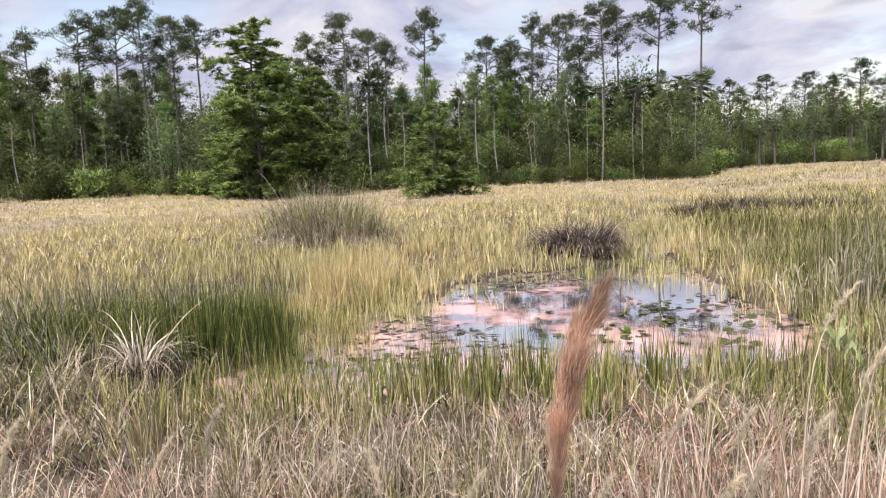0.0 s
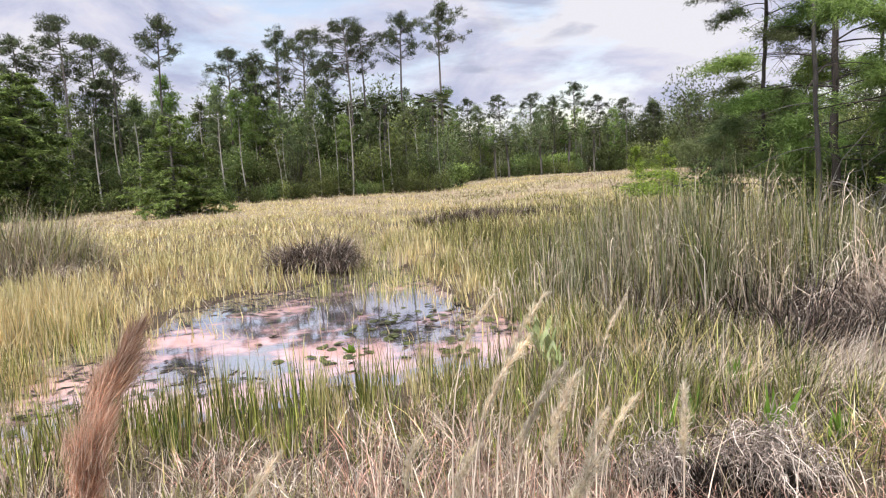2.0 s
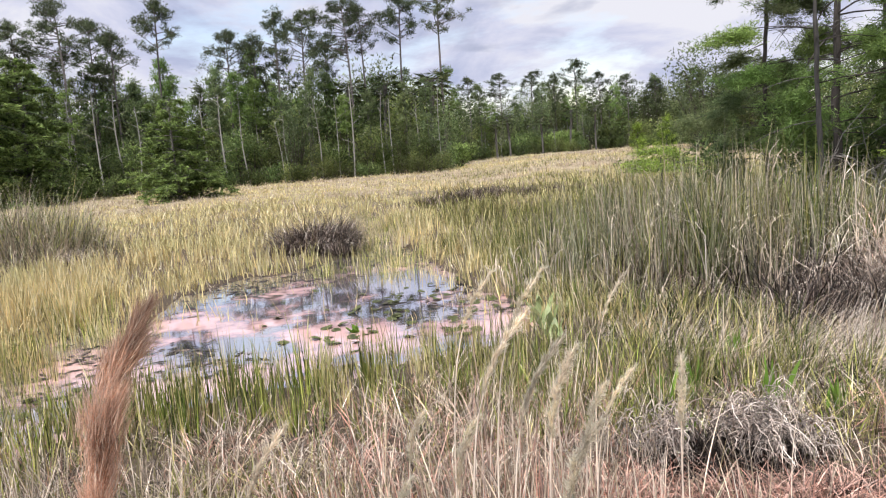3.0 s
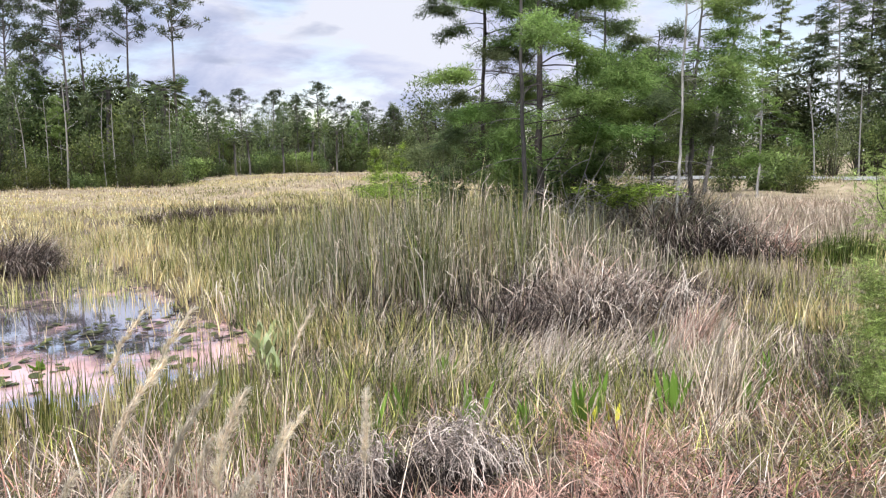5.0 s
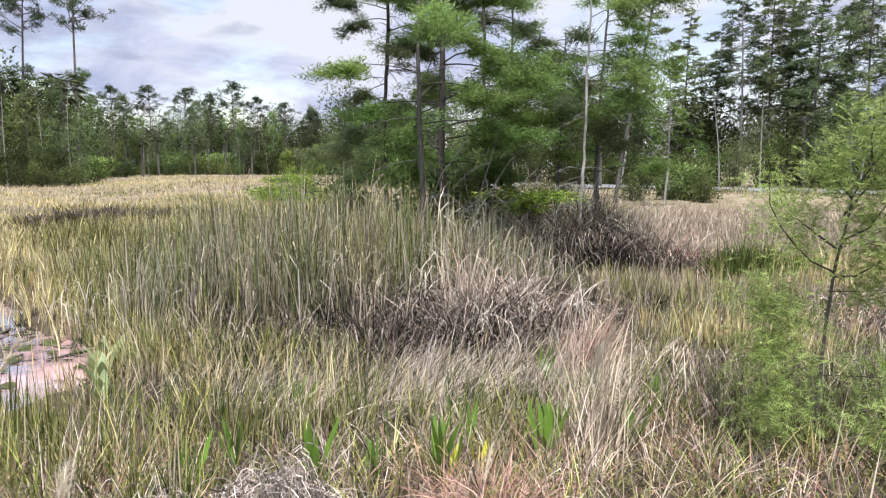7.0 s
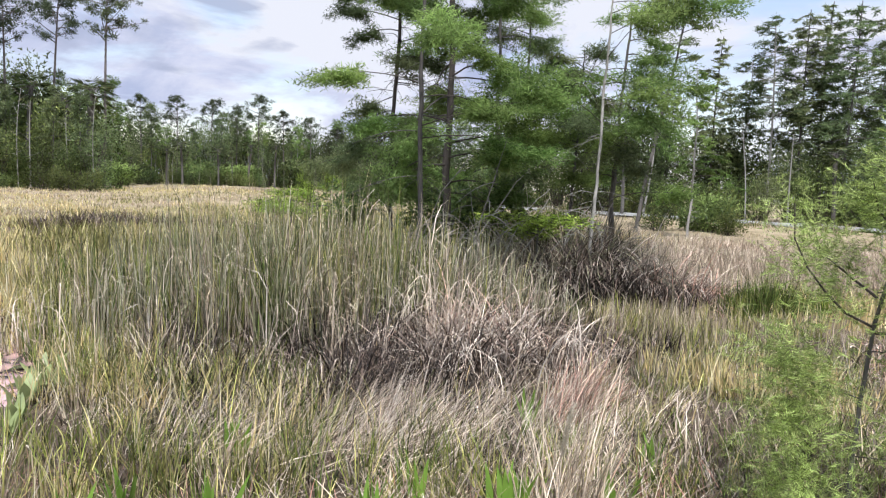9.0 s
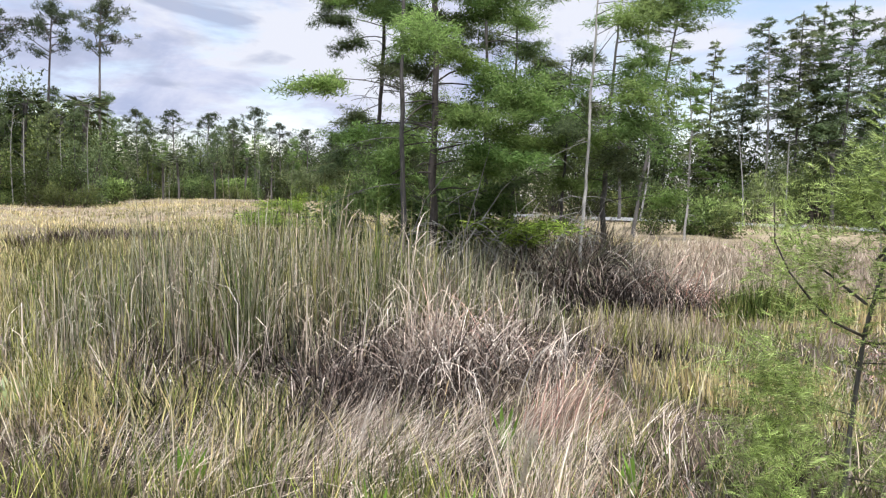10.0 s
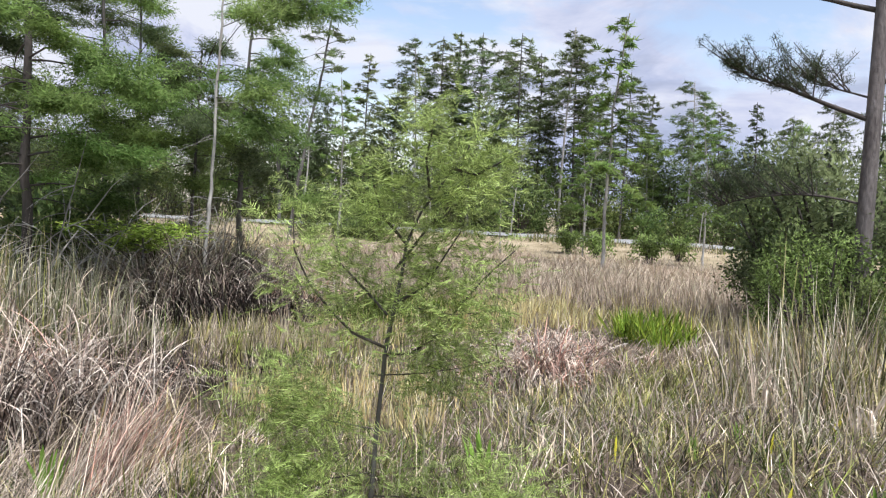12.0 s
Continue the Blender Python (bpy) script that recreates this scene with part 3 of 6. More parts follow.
def field():
    """The marsh's grass all round, in four kinds, thinning out with distance."""
    rng = np.random.default_rng(11)
    kinds = [(M_GOLD, "golden_marsh_grass", "golden dry marsh grass with green streaks"),
             (M_OLIVE, "olive_marsh_grass", "olive green upright marsh grass"),
             (M_TAN, "tan_meadow_grass", "pinkish tan dry meadow grass"),
             (M_GREY, "grey_green_grass", "tall grey-green grass with dead tips")]
    geos = [Geo() for _ in kinds]
    for near, far, count, segs in ((2.2, 6.0, 36000, 3), (6.0, 13.0, 66000, 3), (13.0, 30.0, 110000, 2), (30.0, 80.0, 140000, 1)):
        tufts = count // 9
        mine = rng.integers(0, tufts, count)
        u = rng.random(tufts)
        d = (near**0.6 + u * (far**0.6 - near**0.6)) ** (1 / 0.6)
        az = rng.uniform(-52, 118, tufts)
        if near == 30.0:
            az = np.where(rng.random(tufts) < 0.62, rng.uniform(-50, 38, tufts), az)
        x, y = polar(az, d)
        luck, tall_tuft = rng.random(tufts)[mine], np.exp(rng.normal(-0.05, 0.18, tufts))[mine]
        d, az, x, y = d[mine], az[mine], x[mine], y[mine]
        off = rng.normal(0, 1, (count, 2)) * (0.035 * (d / 5) ** 0.8)[:, None]
        x, y = x + off[:, 0], y + off[:, 1]
        p = pool(x, y)
        road = chain_distance(x, y, ROAD)
        bank = chain_distance(x, y, WALKLINE)
        keep = (p > 0.12) | (rng.random(count) < np.where(p > -0.5, 0.12, 0.02))
        keep &= (road > 3.0) & (bank > 1.2)
        keep &= ~((bank < 4.0) & (rng.random(count) < 0.45))
        keep &= wavy(x, y, 0.28, 2) + rng.normal(0, 0.4, count) > -0.3
        for ex, ey, rx, ry, rot in BARE:
            c, s = math.cos(radians(rot)), math.sin(radians(rot))
            q = (((x - ex) * c + (y - ey) * s) / rx) ** 2 + ((-(x - ex) * s + (y - ey) * c) / ry) ** 2
            keep &= ~((q < 1) & (rng.random(count) < 0.93))
        # which kind grows where
        right = smooth(44, 56, az) * smooth(11, 16, d)
        olive = 1.15 * smooth(2.4, 4.4, x) * smooth(24, 14, y) * smooth(13, 9, x - 0.1 * y) * smooth(3.5, 5.5, y) + 0.75 * smooth(4, 13, az) * smooth(12, 18, d) * smooth(75, 45, d) * smooth(50, 40, az) + 0.45 * smooth(14, 30, d) * (0.5 + 0.5 * wavy(x, y, 5))
        grey = smooth(-2.6, -4.2, x) * smooth(11, 8, y) + 0.25 * smooth(56, 70, az) * smooth(13, 8, d)
        tan = right * 1.2 + 1.0 * smooth(20, 42, d) + 0.75 * (1 - smooth(2.5, 4.5, bank)) + 0.35 * smooth(10, 40, az) * smooth(20, 34, d)
        shaded = smooth(2.6, 4.6, x) * smooth(30, 18, y) * smooth(7, 10, y) * smooth(34, 26, az)
        olive = olive + 0.1 * shaded
        gold = (1.15 - 0.35 * shaded) - 0.75 * right - 0.5 * (1 - smooth(2.5, 4.0, bank))
        w = np.maximum(np.stack([gold, olive, tan, grey], -1), 0.02)
        w = (w * (1 + 0.5 * np.stack([wavy(x, y, 2.2, s) for s in (1, 2, 3, 4)], -1)) * (1 + 0.5 * np.stack([wavy(x, y, 6.0, s) for s in (5, 6, 7, 8)], -1))) ** np.where(d > 12, 4, 2)[:, None]
        w = w / w.sum(-1, keepdims=True)
        kind = (luck[:, None] * 0.9 + 0.1 * rng.random(count)[:, None] > np.cumsum(w, -1)).sum(-1).clip(0, 3)
        tall = np.array([0.38, 0.46, 0.40, 0.62])[kind] * rng.uniform(0.5, 1.2, count) * tall_tuft * (1 + 0.25 * wavy(x, y, 1.5, 7))
        tall *= np.where(bank < 4.2, 0.75, 1.0) * np.where(d > 34, 0.65, 1.0) * np.where(d > 22, 0.85, 1.0)
        wide = 0.0075 * (d / 4.0) ** 0.68 * rng.uniform(0.7, 1.4, count) * (1 + 0.1 * smooth(26, 42, d))
        lean = np.abs(rng.normal(0, 0.16, count)) + 0.55 * smooth(11, 26, d) * rng.random(count) + np.where(kind == 2, 0.12, 0.0) * (bank < 5)
        curl = np.abs(rng.normal(0.15, 0.35, count))
        turn = np.arctan2(off[:, 1], off[:, 0]) + rng.normal(0, 0.8, count)
        z = np.maximum(ground_z(x, y), -0.12) - 0.02
        for i, g in enumerate(geos):
            m = keep & (kind == i)
            blades(g, np.stack([x, y, z], -1)[m], tall[m], wide[m], turn[m], lean[m], curl[m], segs, rng)
    for g, (mat, name, label) in zip(geos, kinds):
        stuff(name, g, mat, label)


field()


def clump(name, label, mat, cx, cy, rx, ry, rot, n, h, lean, curl, width, seed, turn=None, spread=math.pi, edge=0.35, segs=4, fountain=0.0, z_add=0.0, water_ok=False, category="grass", tuft=0.06, per=11, hook=0.0, snap=(0.33, 0.72)):
    """A stand of grass in tufts, in an ellipse: height range, lean, curl, blade width; fountain makes all of it lean outwards.
    With several materials each tuft takes one of them."""
    rng = np.random.default_rng(seed)
    mats = mat if isinstance(mat, (list, tuple)) else [mat]
    k = max(3, n // per)
    mine = rng.integers(0, k, n)
    r, a = rng.random(k) ** (0.5 + edge * 0.2), rng.uniform(0, 2 * np.pi, k)
    r = r * (1 + 0.22 * np.sin(3 * a + seed) + 0.12 * np.sin(7 * a + 2 * seed))
    u, v = r * np.cos(a) * rx, r * np.sin(a) * ry
    c, s = math.cos(radians(rot)), math.sin(radians(rot))
    x, y = cx + u * c - v * s, cy + u * s + v * c
    tall_tuft = np.exp(rng.normal(-0.05, 0.17, k))[mine]
    which = rng.integers(0, len(mats), k)[mine]
    off = rng.normal(0, tuft, (n, 2))
    x, y, r = x[mine] + off[:, 0], y[mine] + off[:, 1], r[mine]
    m = (pool(x, y) > 0.0) | water_ok
    x, y, r, off, tall_tuft, which = x[m], y[m], r[m], off[m], tall_tuft[m], which[m]
    n = len(x)
    tall = rng.uniform(*h, n) * (1 - edge * np.minimum(r, 1.2) ** 2) * tall_tuft
    out = np.arctan2(y - cy, x - cx) + rng.normal(0, 0.6, n)
    splay = np.arctan2(off[:, 1], off[:, 0]) + rng.normal(0, 0.7, n)
    way = np.where(rng.random(n) < fountain, out, splay) if turn is None else radians(turn) + rng.normal(0, spread, n)
    le = np.abs(rng.normal(lean, lean * 0.6 + 0.05, n)) * (1 + fountain * (r - 0.4))
    cu = rng.normal(curl, 0.25 * curl + 0.1, n)
    z = np.maximum(ground_z(x, y), -0.1) - 0.02 + z_add * np.maximum(0, 1 - r**2)
    g = blades(Geo(), np.stack([x, y, z], -1), tall, width * rng.uniform(0.6, 1.4, n), way, le, cu, segs, rng, which, hook, snap)
    return stuff(name, g, mats, label, category)


# the tall reed bed, its broken dead skirt and the combed straw before it
clump("tall_reed_bed", "tall grey-green reeds with pale dead tips", [M_GREY, M_OLIVE, M_TAN, M_GREY, M_GREENREED, M_GREY], 6.1, 8.3, 2.6, 2.0, -32, 6400, (1.1, 1.72), 0.05, 0.16, 0.010, 21, edge=0.42, tuft=0.10, segs=7, hook=0.3, snap=(0.6, 0.9))
clump("bent_dead_reeds", "pale dead reeds hooked over among green ones", [M_PALE, M_STRAW, M_PALE], 6.1, 7.9, 2.6, 1.9, -32, 1150, (0.9, 1.7), 0.06, 0.2, 0.009, 22, edge=0.4, segs=8, tuft=0.12, hook=1.0, snap=(0.6, 0.9))
clump("brown_reed_skirt", "brown and grey collapsed dead reeds", [M_THATCH, M_DARKTHATCH, M_PALE, M_THATCH, M_DARKTHATCH], 6.65, 5.75, 1.05, 0.75, -38, 1250, (0.6, 1.1), 0.25, 2.4, 0.0085, 23, segs=10, tuft=0.22, per=7, hook=0.2, z_add=0.2)
clump("fallen_reeds", "dead reeds drooping at the reed bed's foot", [M_THATCH, M_PALE, M_DARKTHATCH], 5.2, 6.7, 1.3, 0.6, -45, 700, (0.5, 0.9), 0.2, 2.4, 0.008, 29, segs=9, tuft=0.14, hook=0.4)
# dark blades paint the shade at the reeds' base
clump("reed_shade_litter", "dark litter with painted shade under dead reeds", [M_SHADE_LITTER, M_SHADE_LITTER, M_DARKTHATCH], 6.1, 6.9, 2.6, 2.0, -34, 6500, (0.35, 0.8), 0.35, 0.8, 0.014, 20)
clump("rusty_reed_heap", "rusty pink heap of dead bent reeds", [M_PINK, M_THATCH, M_PALE], 6.9, 6.2, 0.7, 0.45, -30, 420, (0.6, 1.05), 0.3, 2.4, 0.009, 24, segs=9, hook=0.2, z_add=0.25)
clump("combed_straw", "pale straw combed flat by the wind", [M_PALE, M_PALE, M_STRAW, M_PALE], 5.2, 4.8, 2.2, 1.05, -28, 7800, (0.25, 0.52), 1.32, 0.25, 0.0056, 25, turn=-22, spread=0.38, hook=0.1, per=24)
clump("combed_straw", "pale pinkish straw lying flat beside the bank", [M_THATCH, M_STRAW, M_DARKTHATCH], 4.9, 4.3, 1.9, 1.1, -28, 1900, (0.35, 0.65), 0.9, 0.7, 0.007, 26, turn=-25, spread=0.9, hook=0.4)
# dark gaps below straw and rushes: shade put into the blades' colour
clump("straw_shade_litter", "dark litter with painted shade under combed straw", [M_SHADE_LITTER, M_DARKTHATCH, M_GREENREED], 5.1, 4.6, 2.4, 1.3, -28, 4200, (0.12, 0.3), 0.5, 0.7, 0.010, 70)
clump("rush_shade_litter", "dark litter with painted shade under olive rushes", [M_SHADE_LITTER, M_DARKREED], 4.2, 7.2, 1.4, 3.2, 12, 3600, (0.12, 0.3), 0.4, 0.5, 0.011, 75)
clump("green_shoots", "fresh green shoots among dead straw", [M_SPIKE, M_OLIVE, M_GREENREED], 4.6, 3.8, 2.1, 1.2, -28, 1100, (0.3, 0.5), 0.15, 0.3, 0.007, 71, tuft=0.04, per=22)
clump("olive_rushes", "olive rushes at the wet edge of the pond", [M_OLIVE, M_SPIKE, M_STRAW, M_GREENREED, M_GOLD], 4.05, 6.6, 0.9, 2.3, 12, 2900, (0.25, 0.6), 0.15, 0.35, 0.008, 27, hook=0.15)
clump("olive_rushes", "olive upright rushes before the tall reeds", [M_OLIVE, M_GREENREED, M_OLIVE, M_TAN, M_GOLD], 4.6, 10.4, 1.3, 2.5, 12, 4300, (0.4, 0.8), 0.12, 0.3, 0.010, 28)
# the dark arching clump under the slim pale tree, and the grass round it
# near-black blades mixed in here carry some of the hollow's shade
clump("dark_arching_grass", "dark brown arching dead grass round a slim tree", [M_DARKTHATCH, M_SHADE_LITTER, M_GREY, M_DARKTHATCH, M_THATCH], 10.65, 8.1, 1.6, 0.95, -22, 4000, (0.75, 1.3), 0.2, 2.3, 0.012, 31, tuft=0.14, segs=9, fountain=0.7, hook=0.1, z_add=0.45)
# the shadowed hollow under the overhang, painted as near-black blades
clump("arching_grass_shade", "near-black blades painted as shade under arching grass", M_SHADE_LITTER, 10.5, 7.6, 1.55, 0.9, -22, 5200, (0.35, 0.75), 0.2, 0.6, 0.018, 79)
clump("brown_arching_grass", "reddish brown arching dead grass", [M_THATCH, M_DARKTHATCH, M_PALE, M_PINK], 11.7, 7.2, 1.2, 0.8, -22, 1500, (0.6, 1.1), 0.25, 2.2, 0.011, 32, segs=9, fountain=0.7, hook=0.1, z_add=0.2)
clump("grey_brush", "grey-green twiggy brush behind dead grass", [M_GREY, M_DARKTHATCH], 11.6, 9.4, 1.9, 1.0, -25, 3000, (0.9, 1.6), 0.18, 0.4, 0.014, 33)
clump("wet_rushes", "yellowish rushes in the wet hollow", [M_SPIKE, M_STRAW, M_OLIVE, M_TAN], 9.0, 5.9, 2.7, 1.1, -22, 5200, (0.2, 0.45), 0.15, 0.3, 0.008, 34)
clump("dark_green_rushes", "dark green rushes in the hollow", M_GREENREED, 12.4, 6.0, 0.9, 0.5, -10, 1100, (0.4, 0.7), 0.12, 0.3, 0.012, 35)
clump("channel_grass", "short golden grass closing a shallow channel", [M_GOLD, M_SPIKE, M_TAN], 2.6, 17.5, 1.2, 3.8, -10, 5200, (0.2, 0.5), 0.12, 0.3, 0.014, 74, water_ok=True, tuft=0.1)
# the tussocks beyond the water
clump("dark_tussock", "dark purplish brown grass tussock in the water", [M_DARKTHATCH, M_THATCH, M_SHADE_LITTER, M_DARKTHATCH], 1.05, 14.1, 0.72, 0.45, 0, 3400, (0.7, 1.1), 0.12, 1.9, 0.013, 36, fountain=0.4, segs=8, edge=0.2, water_ok=True)
clump("grey_tussock", "large grey tussock of tall dry grass", [M_TAN, M_GREY, M_SPIKE, M_TAN, M_GREY], -5.3, 17.2, 1.5, 1.0, 0, 5200, (0.8, 1.85), 0.12, 0.5, 0.012, 37, fountain=0.35, tuft=0.2, segs=6, hook=0.35)
clump("grey_tussock_skirt", "dark drooping skirt of a grass tussock", [M_DARKTHATCH, M_THATCH, M_DARKTHATCH, M_PALE], -5.2, 16.3, 1.7, 0.8, 0, 1500, (0.7, 1.15), 0.3, 2.2, 0.013, 38, fountain=0.8, segs=7)
clump("brown_grass_patch", "low dark brown patch of dead grass", M_DARKTHATCH, 7.3, 24.2, 3.0, 0.9, 8, 2400, (0.35, 0.6), 0.2, 0.6, 0.025, 39)
clump("far_edge_rushes", "thin rushes standing in the far shallows", [M_SPIKE, M_OLIVE, M_GOLD], 2.0, 11.9, 1.3, 1.2, 0, 700, (0.25, 0.55), 0.1, 0.15, 0.010, 76, water_ok=True)
clump("far_edge_rushes", "thin rushes along the left shallows", [M_GOLD, M_SPIKE], -1.9, 9.0, 0.7, 1.3, 25, 600, (0.3, 0.6), 0.1, 0.15, 0.010, 77, water_ok=True)
# the near shore
clump("green_reed_stand", "dark green reed stand at the water's edge", [M_DARKREED, M_GREENREED, M_OLIVE, M_GREENREED], -3.1, 6.6, 0.95, 0.7, -10, 3000, (0.42, 0.78), 0.08, 0.15, 0.010, 41, water_ok=True, edge=0.2)
clump("green_reed_stand", "dark green reeds beside the bank", [M_DARKREED, M_GREENREED, M_OLIVE, M_SPIKE], -4.5, 6.7, 1.0, 0.7, -10, 2400, (0.38, 0.66), 0.08, 0.2, 0.010, 91, edge=0.2)
clump("pond_edge_rushes", "golden rushes standing in the pond's shallow corner", [M_GOLD, M_SPIKE, M_GOLD, M_OLIVE], -2.3, 7.5, 0.65, 1.0, 15, 1500, (0.3, 0.55), 0.06, 0.15, 0.009, 92, water_ok=True, tuft=0.05)
clump("shallow_rushes", "thin rushes and sprigs in shallow water", [M_SPIKE, M_GREENREED, M_OLIVE, M_STRAW], -2.1, 6.0, 1.1, 0.8, 10, 1100, (0.2, 0.45), 0.12, 0.2, 0.009, 40, water_ok=True)
clump("front_rushes", "yellow-green rushes standing in shallow water", [M_SPIKE, M_OLIVE, M_SPIKE, M_GREENREED, M_GOLD], -0.1, 5.35, 1.6, 0.75, 0, 1900, (0.34, 0.6), 0.05, 0.1, 0.0095, 42, tuft=0.04, water_ok=True)
clump("front_rushes", "yellow-green rushes standing in shallow water", [M_SPIKE, M_OLIVE, M_GOLD, M_GREENREED], 1.9, 5.55, 1.2, 0.5, -10, 620, (0.34, 0.6), 0.05, 0.1, 0.0095, 43, tuft=0.04, water_ok=True)
clump("front_rushes", "thin rushes at the pond's muddy edge", [M_SPIKE, M_GOLD, M_STRAW, M_SPIKE, M_OLIVE], -1.9, 4.6, 1.5, 0.8, 0, 1300, (0.3, 0.6), 0.1, 0.2, 0.009, 44, water_ok=True)
clump("pond_edge_rushes", "golden rushes along the far water's edge", M_GOLD, -2.7, 10.4, 0.8, 2.2, 20, 2600, (0.45, 0.75), 0.1, 0.2, 0.012, 45)
clump("grey_bank_grass", "tall grey-green grass with pale dead blades", [M_GREY, M_OLIVE, M_GREENREED, M_GREY, M_DARKTHATCH], -5.2, 6.5, 1.9, 1.4, 0, 3600, (0.4, 0.8), 0.2, 0.6, 0.010, 46, hook=0.35, segs=6)
clump("grey_bank_grass", "grey-green and straw grass on the near bank", [M_GREY, M_STRAW, M_OLIVE, M_TAN], -4.4, 4.6, 1.5, 1.1, 0, 2600, (0.3, 0.6), 0.3, 0.7, 0.008, 47, hook=0.4, segs=6)
# shadow low in the grey grass, painted with dark blades
clump("bank_shade_litter", "dark litter with painted shade under grey grass", [M_SHADE_LITTER, M_DARKTHATCH, M_DARKREED], -4.4, 5.8, 2.4, 1.8, 0, 3600, (0.2, 0.4), 0.5, 0.7, 0.011, 73)
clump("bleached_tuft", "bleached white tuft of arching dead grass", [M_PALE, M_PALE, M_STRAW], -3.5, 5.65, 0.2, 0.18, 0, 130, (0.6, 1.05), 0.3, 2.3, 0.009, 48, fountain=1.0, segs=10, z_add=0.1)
# the tuft's hollow is darkened by blades coloured as shade
clump("tuft_shade", "near-black blades painted as shade under a bleached tuft", M_SHADE_LITTER, -3.5, 5.65, 0.5, 0.4, 0, 700, (0.15, 0.3), 0.5, 0.6, 0.010, 78)
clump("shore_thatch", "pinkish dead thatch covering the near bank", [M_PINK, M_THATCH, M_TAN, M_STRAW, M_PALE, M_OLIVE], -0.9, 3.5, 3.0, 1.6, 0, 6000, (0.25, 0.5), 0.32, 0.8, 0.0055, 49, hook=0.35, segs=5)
# dark blades give the thatch its painted shadow gaps
clump("bank_shade_litter", "dark litter with painted shade under pinkish thatch", [M_SHADE_LITTER, M_DARKTHATCH], -0.6, 3.5, 3.0, 1.3, 0, 3400, (0.08, 0.22), 0.5, 0.7, 0.009, 86)
clump("walk_side_weeds", "straw and olive weeds at the bank's edge", [M_STRAW, M_THATCH, M_OLIVE, M_PALE], -2.9, 2.3, 1.2, 0.8, 0, 2600, (0.2, 0.45), 0.35, 0.7, 0.006, 87, hook=0.3)
clump("shore_thatch", "pinkish dead thatch covering the near bank", [M_THATCH, M_PINK, M_STRAW, M_PINK, M_SPIKE], 1.7, 4.0, 1.6, 1.3, 0, 4000, (0.2, 0.42), 0.5, 0.8, 0.006, 50, hook=0.3, segs=5)
clump("seed_stems", "thin upright pale stems of dry grass", [M_PALE, M_STRAW, M_PINK, M_TAN], 1.5, 2.75, 0.95, 0.55, -15, 900, (0.35, 0.8), 0.1, 0.25, 0.0052, 89, segs=6, hook=0.2, snap=(0.6, 0.9), per=6)
clump("seed_stems", "thin upright pale stems of dry grass", [M_PALE, M_STRAW, M_TAN, M_OLIVE], -0.7, 3.3, 1.6, 0.6, 0, 1000, (0.3, 0.65), 0.1, 0.25, 0.0055, 90, segs=6, hook=0.2, snap=(0.6, 0.9), per=6)
clump("bank_shoots", "green and straw shoots on the near bank", [M_SPIKE, M_OLIVE, M_GREENREED, M_STRAW], 2.6, 4.5, 1.6, 1.0, -20, 2300, (0.25, 0.5), 0.15, 0.3, 0.007, 65, hook=0.1)
clump("pink_bank_straw", "pink dry straw matted along the bank", M_PINK, 2.75, 2.42, 1.6, 0.46, -22, 6400, (0.16, 0.34), 0.35, 2.0, 0.0058, 51, segs=6, tuft=0.05, per=26)
# dark blades paint the shadows between the pink tufts
clump("mat_shade_litter", "dark reddish litter with painted shade between pink straw tufts", [M_DARKTHATCH, M_SHADE_LITTER], 2.75, 2.42, 1.6, 0.46, -22, 3200, (0.10, 0.22), 0.5, 0.8, 0.008, 88)
clump("pink_mound", "reddish pink mound of fine dry grass", M_PINK, 3.85, 2.55, 0.27, 0.22, 0, 800, (0.28, 0.46), 0.4, 1.9, 0.0052, 52, fountain=0.8, segs=6)


def straw_dome(x, y, r, h, n, seed):
    """A tangled hump of dead stems: bundles that lean over one another, with dark hollows between."""
    rng = np.random.default_rng(seed)
    g = Geo()
    u = np.linspace(0, 1, 7)
    z0 = max(gz(x, y), -0.05) - 0.02
    lobes = [(rng.normal(0, 0.36, 2) * [r, r * 0.8], rng.uniform(0.45, 0.8) * r, rng.uniform(0.55, 1.0) * h, rng.uniform(0, 6.28)) for _ in range(7)]
    for i in range(n):
        c, lr, lh, la = lobes[i % 7]
        a = la + rng.normal(0, 1.1)
        start = c + rng.normal(0, 0.35, 2) * lr
        end = start + np.array([math.cos(a), math.sin(a)]) * lr * rng.uniform(0.3, 1.35)
        p = start + (end - start) * u[:, None] + np.cumsum(rng.normal(0, 0.012, (7, 2)), 0)
        top = lh * rng.uniform(0.5, 1.15)
        fall = rng.uniform(0.2, 1.1)
        rise = rng.uniform(-0.1, 0.45)
        z = top * (1 + rise * np.sin(np.pi * u * 0.8) - fall * u ** rng.uniform(1.0, 2.2)) + np.cumsum(rng.normal(0, 0.008, 7))
        tube(g, np.stack([x + p[:, 0], y + p[:, 1], z0 + np.maximum(z, 0.0)], -1), np.linspace(1.0, 0.6, 7) * rng.uniform(0.0014, 0.0036), 3)
    stuff("straw_heap", g, M_HEAP, "tangled heap of grey-white dead stems", "straw")


straw_dome(3.0, 3.15, 0.25, 0.36, 620, 54)
straw_dome(2.56, 3.22, 0.17, 0.28, 300, 53)
# the heaps' dark holes, shade painted as near-black blades below the stems
clump("heap_shade", "near-black blades painted as shade under a straw heap", M_SHADE_LITTER, 2.82, 3.12, 0.42, 0.22, -20, 1900, (0.10, 0.24), 0.3, 0.6, 0.009, 63)
